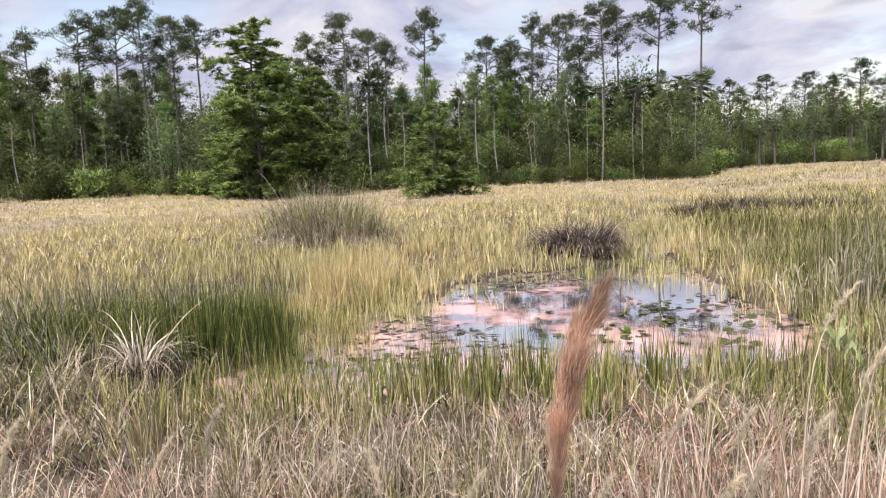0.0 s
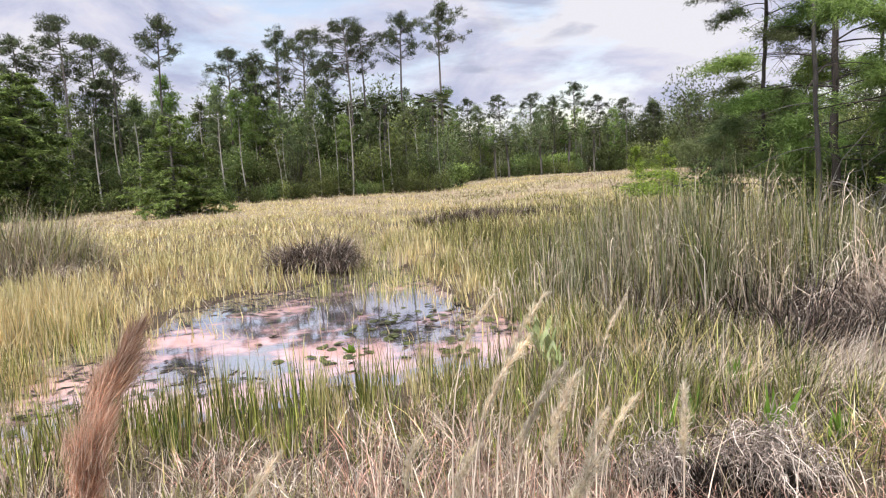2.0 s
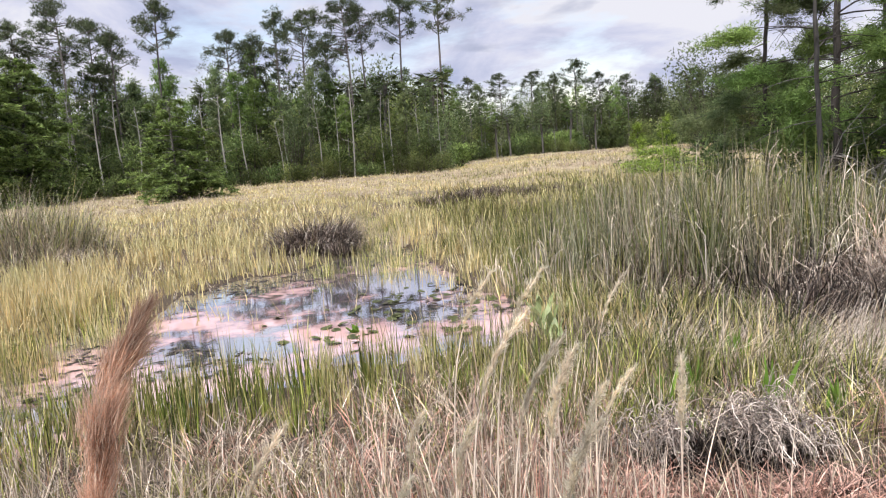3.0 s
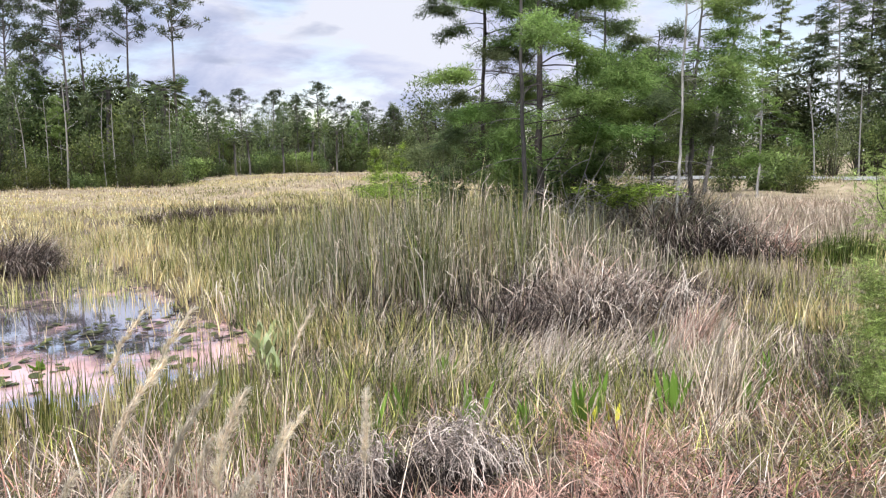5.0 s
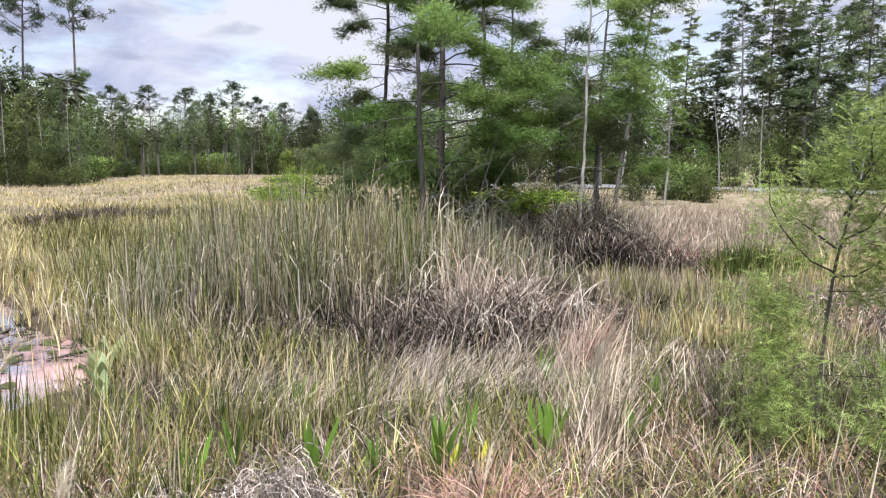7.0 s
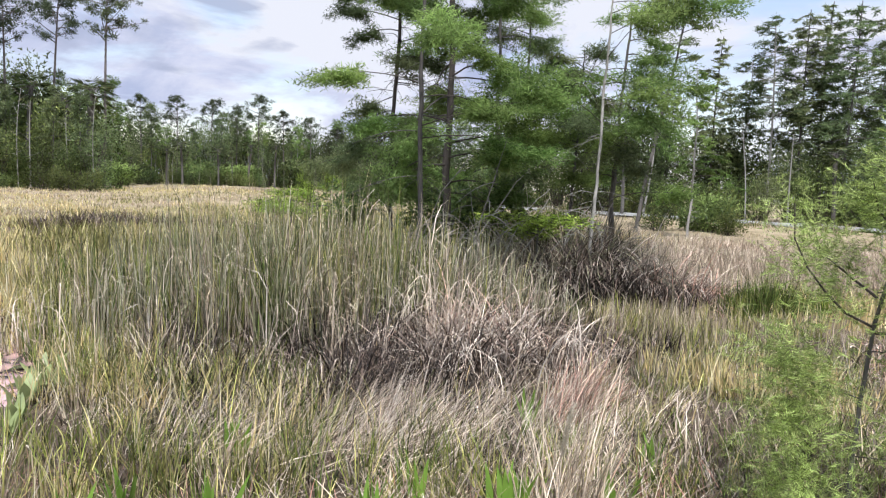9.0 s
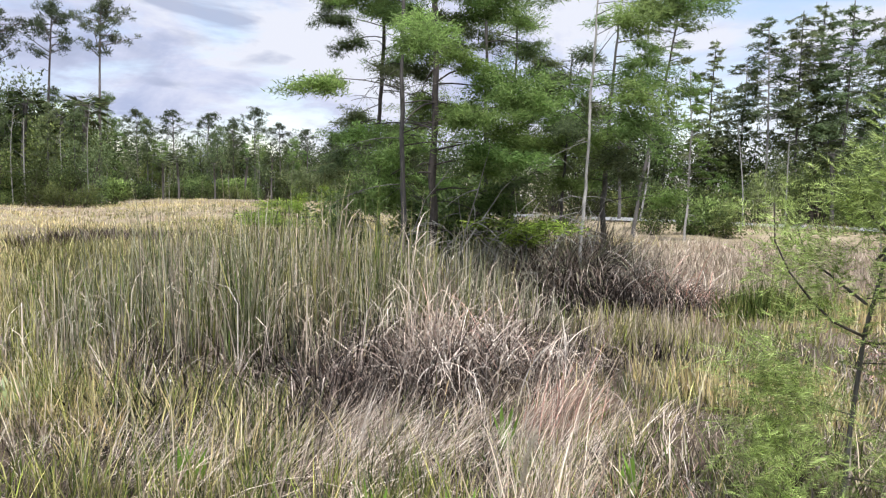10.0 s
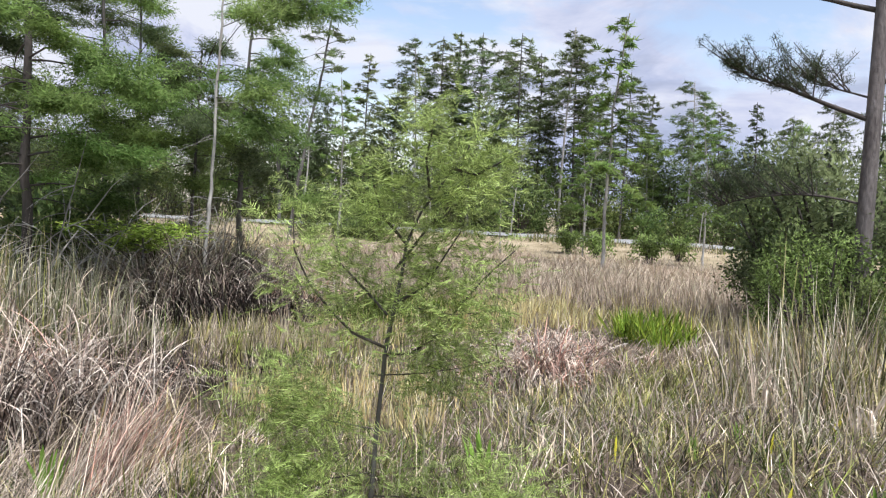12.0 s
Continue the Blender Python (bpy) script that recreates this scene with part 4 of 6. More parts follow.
clump("bank_weeds", "short olive and straw weeds on the bank", [M_OLIVE, M_STRAW, M_SPIKE, M_THATCH, M_PINK], 4.6, 1.9, 1.6, 0.8, -20, 3600, (0.15, 0.38), 0.5, 0.8, 0.0055, 64, hook=0.3)
clump("near_bank_grass", "mixed green and straw grass on the bank", [M_OLIVE, M_STRAW, M_SPIKE, M_THATCH, M_PINK], 4.6, 3.0, 1.8, 1.0, -28, 3600, (0.2, 0.42), 0.4, 0.7, 0.006, 55, hook=0.3)
clump("standing_straw", "pale upright tuft of dry straw", M_STRAW, 4.78, 2.78, 0.2, 0.16, 0, 260, (0.55, 0.9), 0.2, 0.5, 0.006, 56, turn=10, spread=0.8)
clump("standing_straw", "pale upright tuft of dry straw on the bank", [M_STRAW, M_PALE, M_PINK], 6.3, 4.15, 0.28, 0.24, 0, 460, (0.5, 0.8), 0.22, 0.7, 0.006, 57, turn=-20, spread=0.7)
clump("green_undergrowth", "fresh green grass and weeds near a sapling", [M_OLIVE, M_THATCH, M_GREENREED, M_STRAW, M_DARKTHATCH], 6.3, 2.4, 1.4, 1.0, 0, 2300, (0.18, 0.42), 0.25, 0.5, 0.009, 58)
clump("brown_bank_grass", "brown and grey mixed weeds on the bank", [M_THATCH, M_OLIVE, M_THATCH, M_GREY, M_SPIKE, M_DARKTHATCH], 8.8, 1.4, 2.8, 1.9, 0, 6000, (0.12, 0.34), 0.4, 0.7, 0.008, 59)
clump("pale_tall_grass", "pale tall upright dry grass", [M_PALE, M_GREY, M_STRAW, M_OLIVE], 10.4, 0.2, 1.6, 1.1, 0, 1300, (0.5, 1.3), 0.12, 0.3, 0.011, 60, segs=6, hook=0.25)
clump("grey_thatch_mound", "grey-pink mound of matted dead grass", [M_THATCH, M_PALE, M_PINK, M_THATCH, M_DARKTHATCH], 10.9, 3.1, 1.7, 0.85, -10, 2600, (0.4, 0.75), 0.5, 1.6, 0.010, 61, fountain=0.5, segs=7, hook=0.7)
clump("grey_green_hollow", "grey-green rushes round a wet hollow", [M_GREY, M_OLIVE, M_THATCH, M_GREENREED], 8.9, 3.9, 1.9, 1.1, -10, 2800, (0.15, 0.34), 0.2, 0.4, 0.008, 62)



def verge():
    """Tall weeds along the near edge of the road, with gaps where the road shows."""
    rng = np.random.default_rng(83)
    p = np.array(ROAD, float)
    n = 9000
    leg, t = rng.integers(0, 4, n), rng.random(n)
    a, b = p[leg], p[leg + 1]
    way = unit(b - a)
    side = np.stack([way[:, 1], -way[:, 0]], -1)
    side *= np.where((side * (np.array([CX, CY]) - a)).sum(-1) > 0, 1, -1)[:, None]
    q = a + (b - a) * t[:, None] + side * rng.uniform(2.9, 4.6, n)[:, None]
    thick = wavy(q[:, 0], q[:, 1], 1.4, 3)
    m = thick + rng.normal(0, 0.3, n) > 0.3
    q, thick, leg = q[m], thick[m], leg[m]
    n = len(q)
    g = blades(Geo(), np.stack([q[:, 0], q[:, 1], ground_z(q[:, 0], q[:, 1]) - 0.02], -1), rng.uniform(0.2, 0.45, n) * (1 + 0.5 * thick), rng.uniform(0.02, 0.05, n), rng.uniform(0, 6.28, n), np.abs(rng.normal(0.3, 0.2, n)), rng.uniform(0.1, 0.8, n), 2, rng, rng.integers(0, 4, n))
    stuff("verge_weeds", g, [M_OLIVE, M_TAN, M_GREENREED, M_GREY], "tall green and tan weeds along a road's edge")


verge()
clump("bank_greens", "fresh green weeds and rushes on the bank", [M_THATCH, M_GREENREED, M_DARKTHATCH, M_OLIVE, M_DARKREED], 8.0, 2.3, 1.9, 0.9, -10, 2400, (0.10, 0.28), 0.45, 0.8, 0.008, 85, tuft=0.09)
clump("meadow_weeds", "low green weeds among dry grass", [M_SPIKE, M_THATCH, M_OLIVE, M_THATCH], 10.6, 1.7, 2.4, 1.1, -10, 1900, (0.12, 0.32), 0.35, 0.6, 0.011, 84)
clump("walk_side_weeds", "mixed weeds beside the walk", [M_PINK, M_STRAW, M_THATCH, M_OLIVE], -2.2, 2.4, 1.8, 0.9, 10, 3000, (0.15, 0.35), 0.5, 0.8, 0.0055, 80, hook=0.3)
clump("walk_side_weeds", "green and yellow weeds beside the walk", [M_DARKREED, M_GREENREED, M_OLIVE, M_THATCH, M_DARKTHATCH, M_SPIKE], 8.2, 0.6, 2.2, 1.3, 0, 4200, (0.12, 0.34), 0.4, 0.7, 0.007, 81, hook=0.25)


def short_turf():
    """Low weeds and litter that cover the earth between the stands."""
    rng = np.random.default_rng(72)
    n, k = 30000, 4200
    mine = rng.integers(0, k, n)
    d, az = 1.4 + 14.0 * rng.random(k) ** 1.25, rng.uniform(-52, 118, k)
    x, y = polar(az, d)
    which = (rng.integers(0, 3, k) + 2 * (wavy(x, y, 0.9, 6) > 0.05))[mine]
    d, x, y = d[mine], x[mine] + rng.normal(0, 0.07, n), y[mine] + rng.normal(0, 0.07, n)
    m = (pool(x, y) > 0.05) & (((x - 2.7) / 1.9) ** 2 + ((y - 2.15 + 0.47 * (x - 2.7)) / 0.7) ** 2 > 1)
    d, x, y, which = d[m], x[m], y[m], which[m]
    n = len(x)
    g = blades(Geo(), np.stack([x, y, ground_z(x, y) - 0.02], -1), rng.uniform(0.09, 0.27, n), 0.006 * (d / 4) ** 0.5 * rng.uniform(0.7, 1.5, n), rng.uniform(0, 6.28, n), np.abs(rng.normal(0.4, 0.35, n)), rng.uniform(0.1, 1.2, n), 3, rng, which, 0.2)
    stuff("short_turf", g, [M_THATCH, M_DARKTHATCH, M_STRAW, M_OLIVE, M_SPIKE], "short mixed weeds and litter over marsh ground")


def path_turf():
    """Trodden short grass on the bank that the walk follows, and the meadow behind it."""
    rng = np.random.default_rng(82)
    n, k = 26000, 6000
    mine = rng.integers(0, k, n)
    x, y = rng.uniform(-9, 13, k), rng.uniform(-10, 2.2, k)
    which = (rng.integers(0, 2, k) + 2 * (wavy(x, y, 1.1, 2) > 0.1))[mine]
    x, y = x[mine] + rng.normal(0, 0.08, n), y[mine] + rng.normal(0, 0.08, n)
    m = (pool(x, y) > 0.05) & ((y < 0.9) | (x < -2) | (x > 5))
    x, y, which = x[m], y[m], which[m]
    n = len(x)
    trodden = smooth(0.3, 2.5, chain_distance(x, y, WALKLINE))
    g = blades(Geo(), np.stack([x, y, ground_z(x, y) - 0.02], -1), rng.uniform(0.05, 0.14, n) * (1 + 1.8 * trodden), rng.uniform(0.005, 0.013, n), rng.uniform(0, 6.28, n), np.abs(rng.normal(0.5, 0.35, n)), rng.uniform(0.1, 1.0, n), 2, rng, which)
    stuff("path_turf", g, [M_STRAW, M_THATCH, M_OLIVE, M_TAN], "short trodden grass along the bank")


short_turf()
path_turf()


# ---------------------------------------------------------------- trees
def bent_line(rng, foot, height, n=9, sway=0.25, top_shift=(0, 0)):
    s = np.linspace(0, 1, n)
    ph = rng.uniform(0, 6.28, 2)
    x = foot[0] + sway * np.sin(2.2 * s + ph[0]) * s + top_shift[0] * s
    y = foot[1] + sway * np.sin(1.9 * s + ph[1]) * s + top_shift[1] * s
    return np.stack([x, y, foot[2] + height * s], -1)


def along(line, t):
    """Points at fractions t of a polyline."""
    u = np.asarray(t) * (len(line) - 1)
    i = np.clip(u.astype(int), 0, len(line) - 2)
    return line[i] + (line[i + 1] - line[i]) * (u - i)[:, None]


def branch_line(rng, start, az, rise, length, droop, n=5):
    s = np.linspace(0, 1, n)
    out = np.array([math.cos(az), math.sin(az), 0.0])
    pts = start[None] + out[None] * (s * length)[:, None]
    pts[:, 2] += rise * s * length - droop * length * s**2
    pts[:, :2] += np.cumsum(rng.normal(0, 0.03 * length, (n, 2)), 0) * s[:, None]
    return pts


def pine_meshes(seed, h=15.0, crown=0.55, reach=1.9, tufts=110, radius=0.15, bark=None):
    """Tall bare trunk, a few limbs, and dark tufts of needles near the top."""
    rng = np.random.default_rng(seed)
    wood, leaf = Geo(), Geo()
    line = bent_line(rng, (0, 0, -0.2), h, 10, 0.35)
    tube(wood, line, np.linspace(radius, radius * 0.25, 10), 7)
    n = int(tufts / 9)
    centres = []
    for i in range(n):
        t = crown + (1 - crown) * ((i + rng.random()) / n) ** 0.85
        f = (t - crown) / (1 - crown)
        length = reach * (0.40 + 0.75 * math.sin(min(1, f * 0.85 + 0.22) * math.pi)) * rng.uniform(0.45, 1.15)
        b = branch_line(rng, along(line, [t])[0], rng.uniform(0, 6.28), rng.uniform(0.05, 0.7), length, rng.uniform(-0.1, 0.2))
        tube(wood, b, np.linspace(0.045, 0.012, 5), 4)
        k = rng.integers(4, 8)
        centres.append(along(b, rng.uniform(0.5, 1.0, k)) + rng.normal(0, 0.24, (k, 3)) * [1, 1, 0.8])
    for i in range(5):
        b = branch_line(rng, along(line, [rng.uniform(0.35, crown)])[0], rng.uniform(0, 6.28), rng.uniform(-0.2, 0.3), rng.uniform(0.3, 0.9), 0)
        tube(wood, b, np.linspace(0.025, 0.008, 5), 3)
    centres.append(line[-1] + rng.normal(0, 0.3, (5, 3)))
    c = np.concatenate(centres)
    m = 44
    puff = np.repeat(rng.uniform(0.22, 0.48, len(c)), m)[:, None] * [1.0, 1.0, 0.75]
    ball = unit(rng.normal(size=(len(c) * m, 3))) * rng.random((len(c) * m, 1)) ** 0.6
    base = np.repeat(c, m, 0) + ball * puff
    way = ball + rng.normal(0, 0.5, (len(base), 3)) + [0, 0, 0.45]
    kites(leaf, base, way, rng.uniform(0.12, 0.24, len(base)), rng.uniform(0.045, 0.08, len(base)), rng, 0.0, True, ball + [0, 0, 0.25] + rng.normal(0, 0.25, (len(base), 3)))
    return wood.mesh("pine_trunk", bark or M_PINEBARK, True), leaf.mesh("pine_crown", M_PINE)


def cypress_meshes(seed, h=11.0, low=0.2, reach=1.9, sprays=34, per=32, leaf_len=0.26, mat=None, bark=None, radius=0.10, sway=0.3, shape=0.75, top_shift=(0, 0), tip=0.25, limbs=None, plump=1.0, fan=0.28, twigginess=5.0, inner=0.25, level=0.5, flat=0.5, thick=0.18):
    """Straight pale trunk with level limbs that carry flat feathery sprays."""
    rng = np.random.default_rng(seed)
    wood, leaf = Geo(), Geo()
    n = 12 if limbs is None else 34
    line = bent_line(rng, (0, 0, -0.2), h, n, sway, top_shift)
    rad = np.linspace(radius, radius * tip, n); rad[0] *= 1.5; rad[1] *= 1.12
    if limbs is not None:
        # knobbly trunk that wanders a little, with bare dead twigs on its lower part
        line[2:, :2] += np.cumsum(rng.normal(0, 0.012, (n - 2, 2)), 0)
        rad *= rng.uniform(0.88, 1.14, n)
        for _ in range(16):
            tw = branch_line(rng, along(line, [rng.uniform(0.12, 0.75)])[0], rng.uniform(0, 6.28), rng.uniform(-0.3, 0.5), rng.uniform(0.3, 1.0), rng.uniform(0.1, 0.6), 6)
            tube(wood, tw, np.linspace(radius * 0.14, 0.003, 6), 4)
            for _ in range(4):
                tube(wood, branch_line(rng, along(tw, [rng.uniform(0.3, 0.95)])[0], rng.uniform(0, 6.28), rng.uniform(-0.8, 0.5), rng.uniform(0.1, 0.35), 0.4, 4), [0.005, 0.004, 0.003, 0.002], 3)
    tube(wood, line, rad, 8)
    for i in range(sprays):
        t = low + (0.99 - low) * (i + rng.random()) / sprays
        f = (t - low) / (1 - low)
        length = reach * (1 - f) ** shape * rng.uniform(0.55, 1.15) + 0.25
        b = branch_line(rng, along(line, [t])[0], rng.uniform(0, 6.28), rng.uniform(-0.1, 0.5), length, rng.uniform(0.1, 0.55), 6)
        if limbs is not None:
            leaf, bough = Geo(), Geo()
            tube(bough, b, np.linspace(radius * 0.22, 0.004, 6), 5)
            limbs.append((bough.mesh("limb", M_DARKBARK, True), leaf))
        else:
            tube(wood, b, np.linspace(radius * 0.28, 0.006, 6), 4)
        twigs = max(3, int(length * twigginess))
        start = along(b, rng.uniform(inner, 1.0, twigs))
        side = rng.normal(0, 1, (twigs, 3)) * [1, 1, 0.25]
        side = unit(side + 0.6 * unit(b[-1] - b[0])) * (fan * length * rng.uniform(0.4, 1.1, twigs))[:, None]
        k = max(2, int(per * length / twigs / reach * 2.0))
        u = rng.random((twigs, k, 1))
        base = (start[:, None] + side[:, None] * u + rng.normal(0, leaf_len * thick, (twigs, k, 3)) * [1, 1, 0.55]).reshape(-1, 3)
        base[:, 2] -= np.repeat(rng.uniform(0, 0.10, twigs), k) * length
        way = np.repeat(side, k, 0) / np.maximum(fan * length, 1e-3) + rng.normal(0, 0.8, (len(base), 3)) * [1, 1, level] + [0, 0, -0.15]
        kites(leaf, base, way, leaf_len * rng.uniform(0.6, 1.3, len(base)), leaf_len * plump * rng.uniform(0.10, 0.19, len(base)), rng, flat, True, unit(base - along(b, np.full(1, 0.35))) * 0.7 + [0, 0, 0.55] + rng.normal(0, 0.35, (len(base), 3)))
    if limbs is not None:
        return wood.mesh("cypress_trunk", bark or M_BARK, True), [(w, g.mesh("foliage", mat or M_CYP)) for w, g in limbs]
    return wood.mesh("cypress_trunk", bark or M_BARK, True), leaf.mesh("cypress_crown", mat or M_CYP)


def wood_tree_meshes(seed, h=11.0, low=0.3, reach=1.8, sprays=34, mat=None, bark=None, radius=0.08, shape=0.5):
    """A slim tree of the far wood: short limbs that carry soft rounded clumps of foliage."""
    rng = np.random.default_rng(seed)
    wood, leaf = Geo(), Geo()
    line = bent_line(rng, (0, 0, -0.2), h, 10, 0.35)
    tube(wood, line, np.linspace(radius, radius * 0.3, 10), 6)
    centres = []
    for i in range(sprays):
        t = low + (0.99 - low) * (i + rng.random()) / sprays
        length = reach * (1 - (t - low) / (1 - low)) ** shape * rng.uniform(0.4, 1.15) + 0.2
        b = branch_line(rng, along(line, [t])[0], rng.uniform(0, 6.28), rng.uniform(0.0, 0.6), length, rng.uniform(0.0, 0.4))
        tube(wood, b, np.linspace(0.03, 0.01, 5), 3)
        k = rng.integers(2, 5)
        centres.append(along(b, rng.uniform(0.35, 1.0, k)) + rng.normal(0, 0.15, (k, 3)))
    c = np.concatenate(centres)
    m = 34
    puff = np.repeat(rng.uniform(0.25, 0.6, len(c)), m)[:, None] * [1.0, 1.0, 0.6]
    ball = unit(rng.normal(size=(len(c) * m, 3))) * rng.random((len(c) * m, 1)) ** 0.6
    base = np.repeat(c, m, 0) + ball * puff
    kites(leaf, base, ball + rng.normal(0, 0.6, base.shape) + [0, 0, 0.1], rng.uniform(0.14, 0.30, len(base)), rng.uniform(0.06, 0.11, len(base)), rng, 0.0, True, ball + [0, 0, 0.25] + rng.normal(0, 0.25, base.shape))
    return wood.mesh("tree_trunk", bark or M_BARK, True), leaf.mesh("tree_crown", mat or M_CYP)


def shrub_meshes(seed, rx=1.6, h=2.2, n=1500, size=0.24, mat=None, lobes=6, bark=None, loose=1.0):
    """Several uneven lobes of leaves on a spray of stems."""
    rng = np.random.default_rng(seed)
    wood, leaf = Geo(), Geo()
    per = n // lobes
    for _ in range(lobes):
        a, r = rng.uniform(0, 6.28), rx * rng.uniform(0.1, 0.65 + 0.3 * (1 - loose))
        c = np.array([r * math.cos(a), r * math.sin(a), h * rng.uniform(0.17 if loose == 1.0 else 0.3 * loose, 0.78 + 0.2 * (1 - loose))])
        ext = np.array([rx * rng.uniform(0.35, 0.55), rx * rng.uniform(0.35, 0.55), h * rng.uniform(0.2, 0.36)]) * loose
        tube(wood, np.stack([[c[0] * 0.2, c[1] * 0.2, -0.15], [c[0] * 0.5, c[1] * 0.5, c[2] * 0.5], c]), [0.05, 0.035, 0.015], 5)
        d = unit(rng.normal(size=(per, 3)))
        base = c + d * ext * (rng.random((per, 1)) ** 0.45)
        base[:, 2] = np.maximum(base[:, 2], 0.02)
        kites(leaf, base, d + rng.normal(0, 0.6, (per, 3)), size * rng.uniform(0.6, 1.4, per), size * rng.uniform(0.35, 0.6, per), rng, 0.0, True, d + [0, 0, 0.25] + rng.normal(0, 0.3, (per, 3)))
    return wood.mesh("shrub_stems", bark or M_DARKBARK, True), leaf.mesh("shrub_leaves", mat or M_SHRUB)


def palm_meshes(seed, h=5.5):
    rng = np.random.default_rng(seed)
    wood, leaf = Geo(), Geo()
    line = bent_line(rng, (0, 0, -0.2), h, 8, 0.25)
    tube(wood, line, [0.17, 0.15, 0.14, 0.14, 0.14, 0.15, 0.16, 0.12], 8)
    top = line[-1]
    for i in range(34):
        az, up = rng.uniform(0, 6.28), rng.uniform(-0.9, 1.0)
        out = np.array([math.cos(az) * math.cos(up), math.sin(az) * math.cos(up), math.sin(up)])
        hub = top + out * rng.uniform(0.6, 0.95) - [0, 0, 0.1]
        tube(wood, np.stack([top, (top + hub) / 2 + [0, 0, 0.05], hub]), [0.02, 0.015, 0.012], 3)
        m = 15
        side = unit(np.cross(out, [0, 0, 1.0]))
        ang = np.linspace(-1.5, 1.5, m)
        way = out[None] * np.cos(ang)[:, None] + side[None] * np.sin(ang)[:, None] + np.array([0, 0, -0.35])
        kites(leaf, np.repeat(hub[None], m, 0), way, rng.uniform(0.5, 0.8, m), rng.uniform(0.05, 0.09, m), rng)
    return wood.mesh("palm_trunk", M_BARK, True), leaf.mesh("palm_fronds", M_PALM)


def snag_mesh(seed, h=6.0, radius=0.06, twigs=10):
    """A thin bare trunk with a few twigs."""
    rng = np.random.default_rng(seed)
    wood = Geo()
    line = bent_line(rng, (0, 0, -0.2), h, 9, 0.35, tuple(rng.normal(0, 0.25, 2)))
    tube(wood, line, np.linspace(radius, radius * 0.3, 9), 6)
    for _ in range(twigs):
        b = branch_line(rng, along(line, [rng.uniform(0.35, 0.98)])[0], rng.uniform(0, 6.28), rng.uniform(0.1, 0.9), rng.uniform(0.3, 1.0), 0.1)
        tube(wood, b, np.linspace(0.018, 0.006, 5), 3)
    return wood.mesh("bare_trunk", M_PALEBARK, True)


def tree(name, meshes, label, category, group, names=("trunk", "crown")):
    ob = thing(name, label, category, group)
    for n, me in zip(names, meshes):
        part(n, me, ob)
    return ob


def limbed_tree(name, made, label, category, group):
    """A tree whose limbs are parts, each with its foliage."""
    ob = thing(name, label, category, group)
    part("trunk", made[0], ob)
    for wood, leaf in made[1]:
        part("foliage", leaf, part("limb", wood, ob))
    return ob


def plant_at(proto, x, y, turn, s, used):
    """The first use moves the model itself; later ones are copies."""
    m = Matrix.LocRotScale((x, y, gz(x, y)), Euler((0, 0, turn)), None)
    ob = proto if proto not in used else copy_thing(proto, m)
    used.add(proto)
    ob.matrix_basis = m
    ob.scale = (s, s, s)
    return ob


USED = set()
R = random.Random(4)
PINES = [tree("pine_tree", pine_meshes(100 + i, 15.0, c, r, t), lab, "pine", "pines of the wood's edge")
         for i, (c, r, t, lab) in enumerate([(0.62, 2.6, 250, "tall slim pine with dark tufted open crown"), (0.72, 2.3, 190, "tall bare-trunked pine with small dark crown"),
                                              (0.52, 2.3, 260, "tall pine with long ragged crown"), (0.66, 3.2, 290, "tall pine with broad dark layered crown")])]
FAR_CYP = [tree("cypress_tree", wood_tree_meshes(120 + i, 11.0, lo, re, 34, mt, bk), lab, "cypress", "cypresses of the wood's edge")
           for i, (lo, re, mt, bk, lab) in enumerate([(0.30, 1.7, M_CYP, M_PALEBARK, "slim cypress with feathery light green sprays"), (0.45, 1.3, M_CYPDARK, M_BARK, "slender dark green cypress in a dense wood"),
                                                        (0.18, 2.1, M_CYPDARK, M_BARK, "cypress with layered dark level sprays"), (0.55, 1.2, M_CYP, M_PALEBARK, "thin pale-trunked cypress with sparse top")])]
FAR_SHRUB = [tree("shrub", shrub_meshes(140 + i, rx, h, (1500, 2700)[i % 2], (0.26, 0.17)[i % 2], mt, (11, 16)[i % 2]), lab, "shrub", "shrubs along the wood's foot", ("stem", "foliage"))
             for i, (rx, h, mt, lab) in enumerate([(2.6, 3.4, M_SHRUB, "dense dark green shrub at the wood's foot"), (2.2, 4.6, M_SHRUB, "tall dark leafy thicket under the pines"), (1.8, 2.2, M_FEATHER, "yellow-green shrub at the wood's foot"), (2.4, 5.6, M_CYPDARK, "dense evergreen undergrowth among trunks")])]
PALMS = [tree("cabbage_palm", palm_meshes(150 + i, h), "cabbage palm with shaggy round head of fronds", "palm", "palms in the wood") for i, h in enumerate((5.6, 6.6))]
SNAGS = [tree("bare_tree", [snag_mesh(160 + i, 7.0, r)], "thin pale bare trunk standing in the wood", "tree", "bare trunks in the wood", ("trunk",)) for i, r in enumerate((0.055, 0.075, 0.045))]


def at_angle(protos, az, d, top_deg=None, native=15.0, s=None):
    x, y = polar(az, d)
    if s is None:
        s = (1.88 + d * math.tan(radians(top_deg)) - gz(x, y)) / native
    return plant_at(protos, x, y, R.uniform(0, 6.28), s, USED)


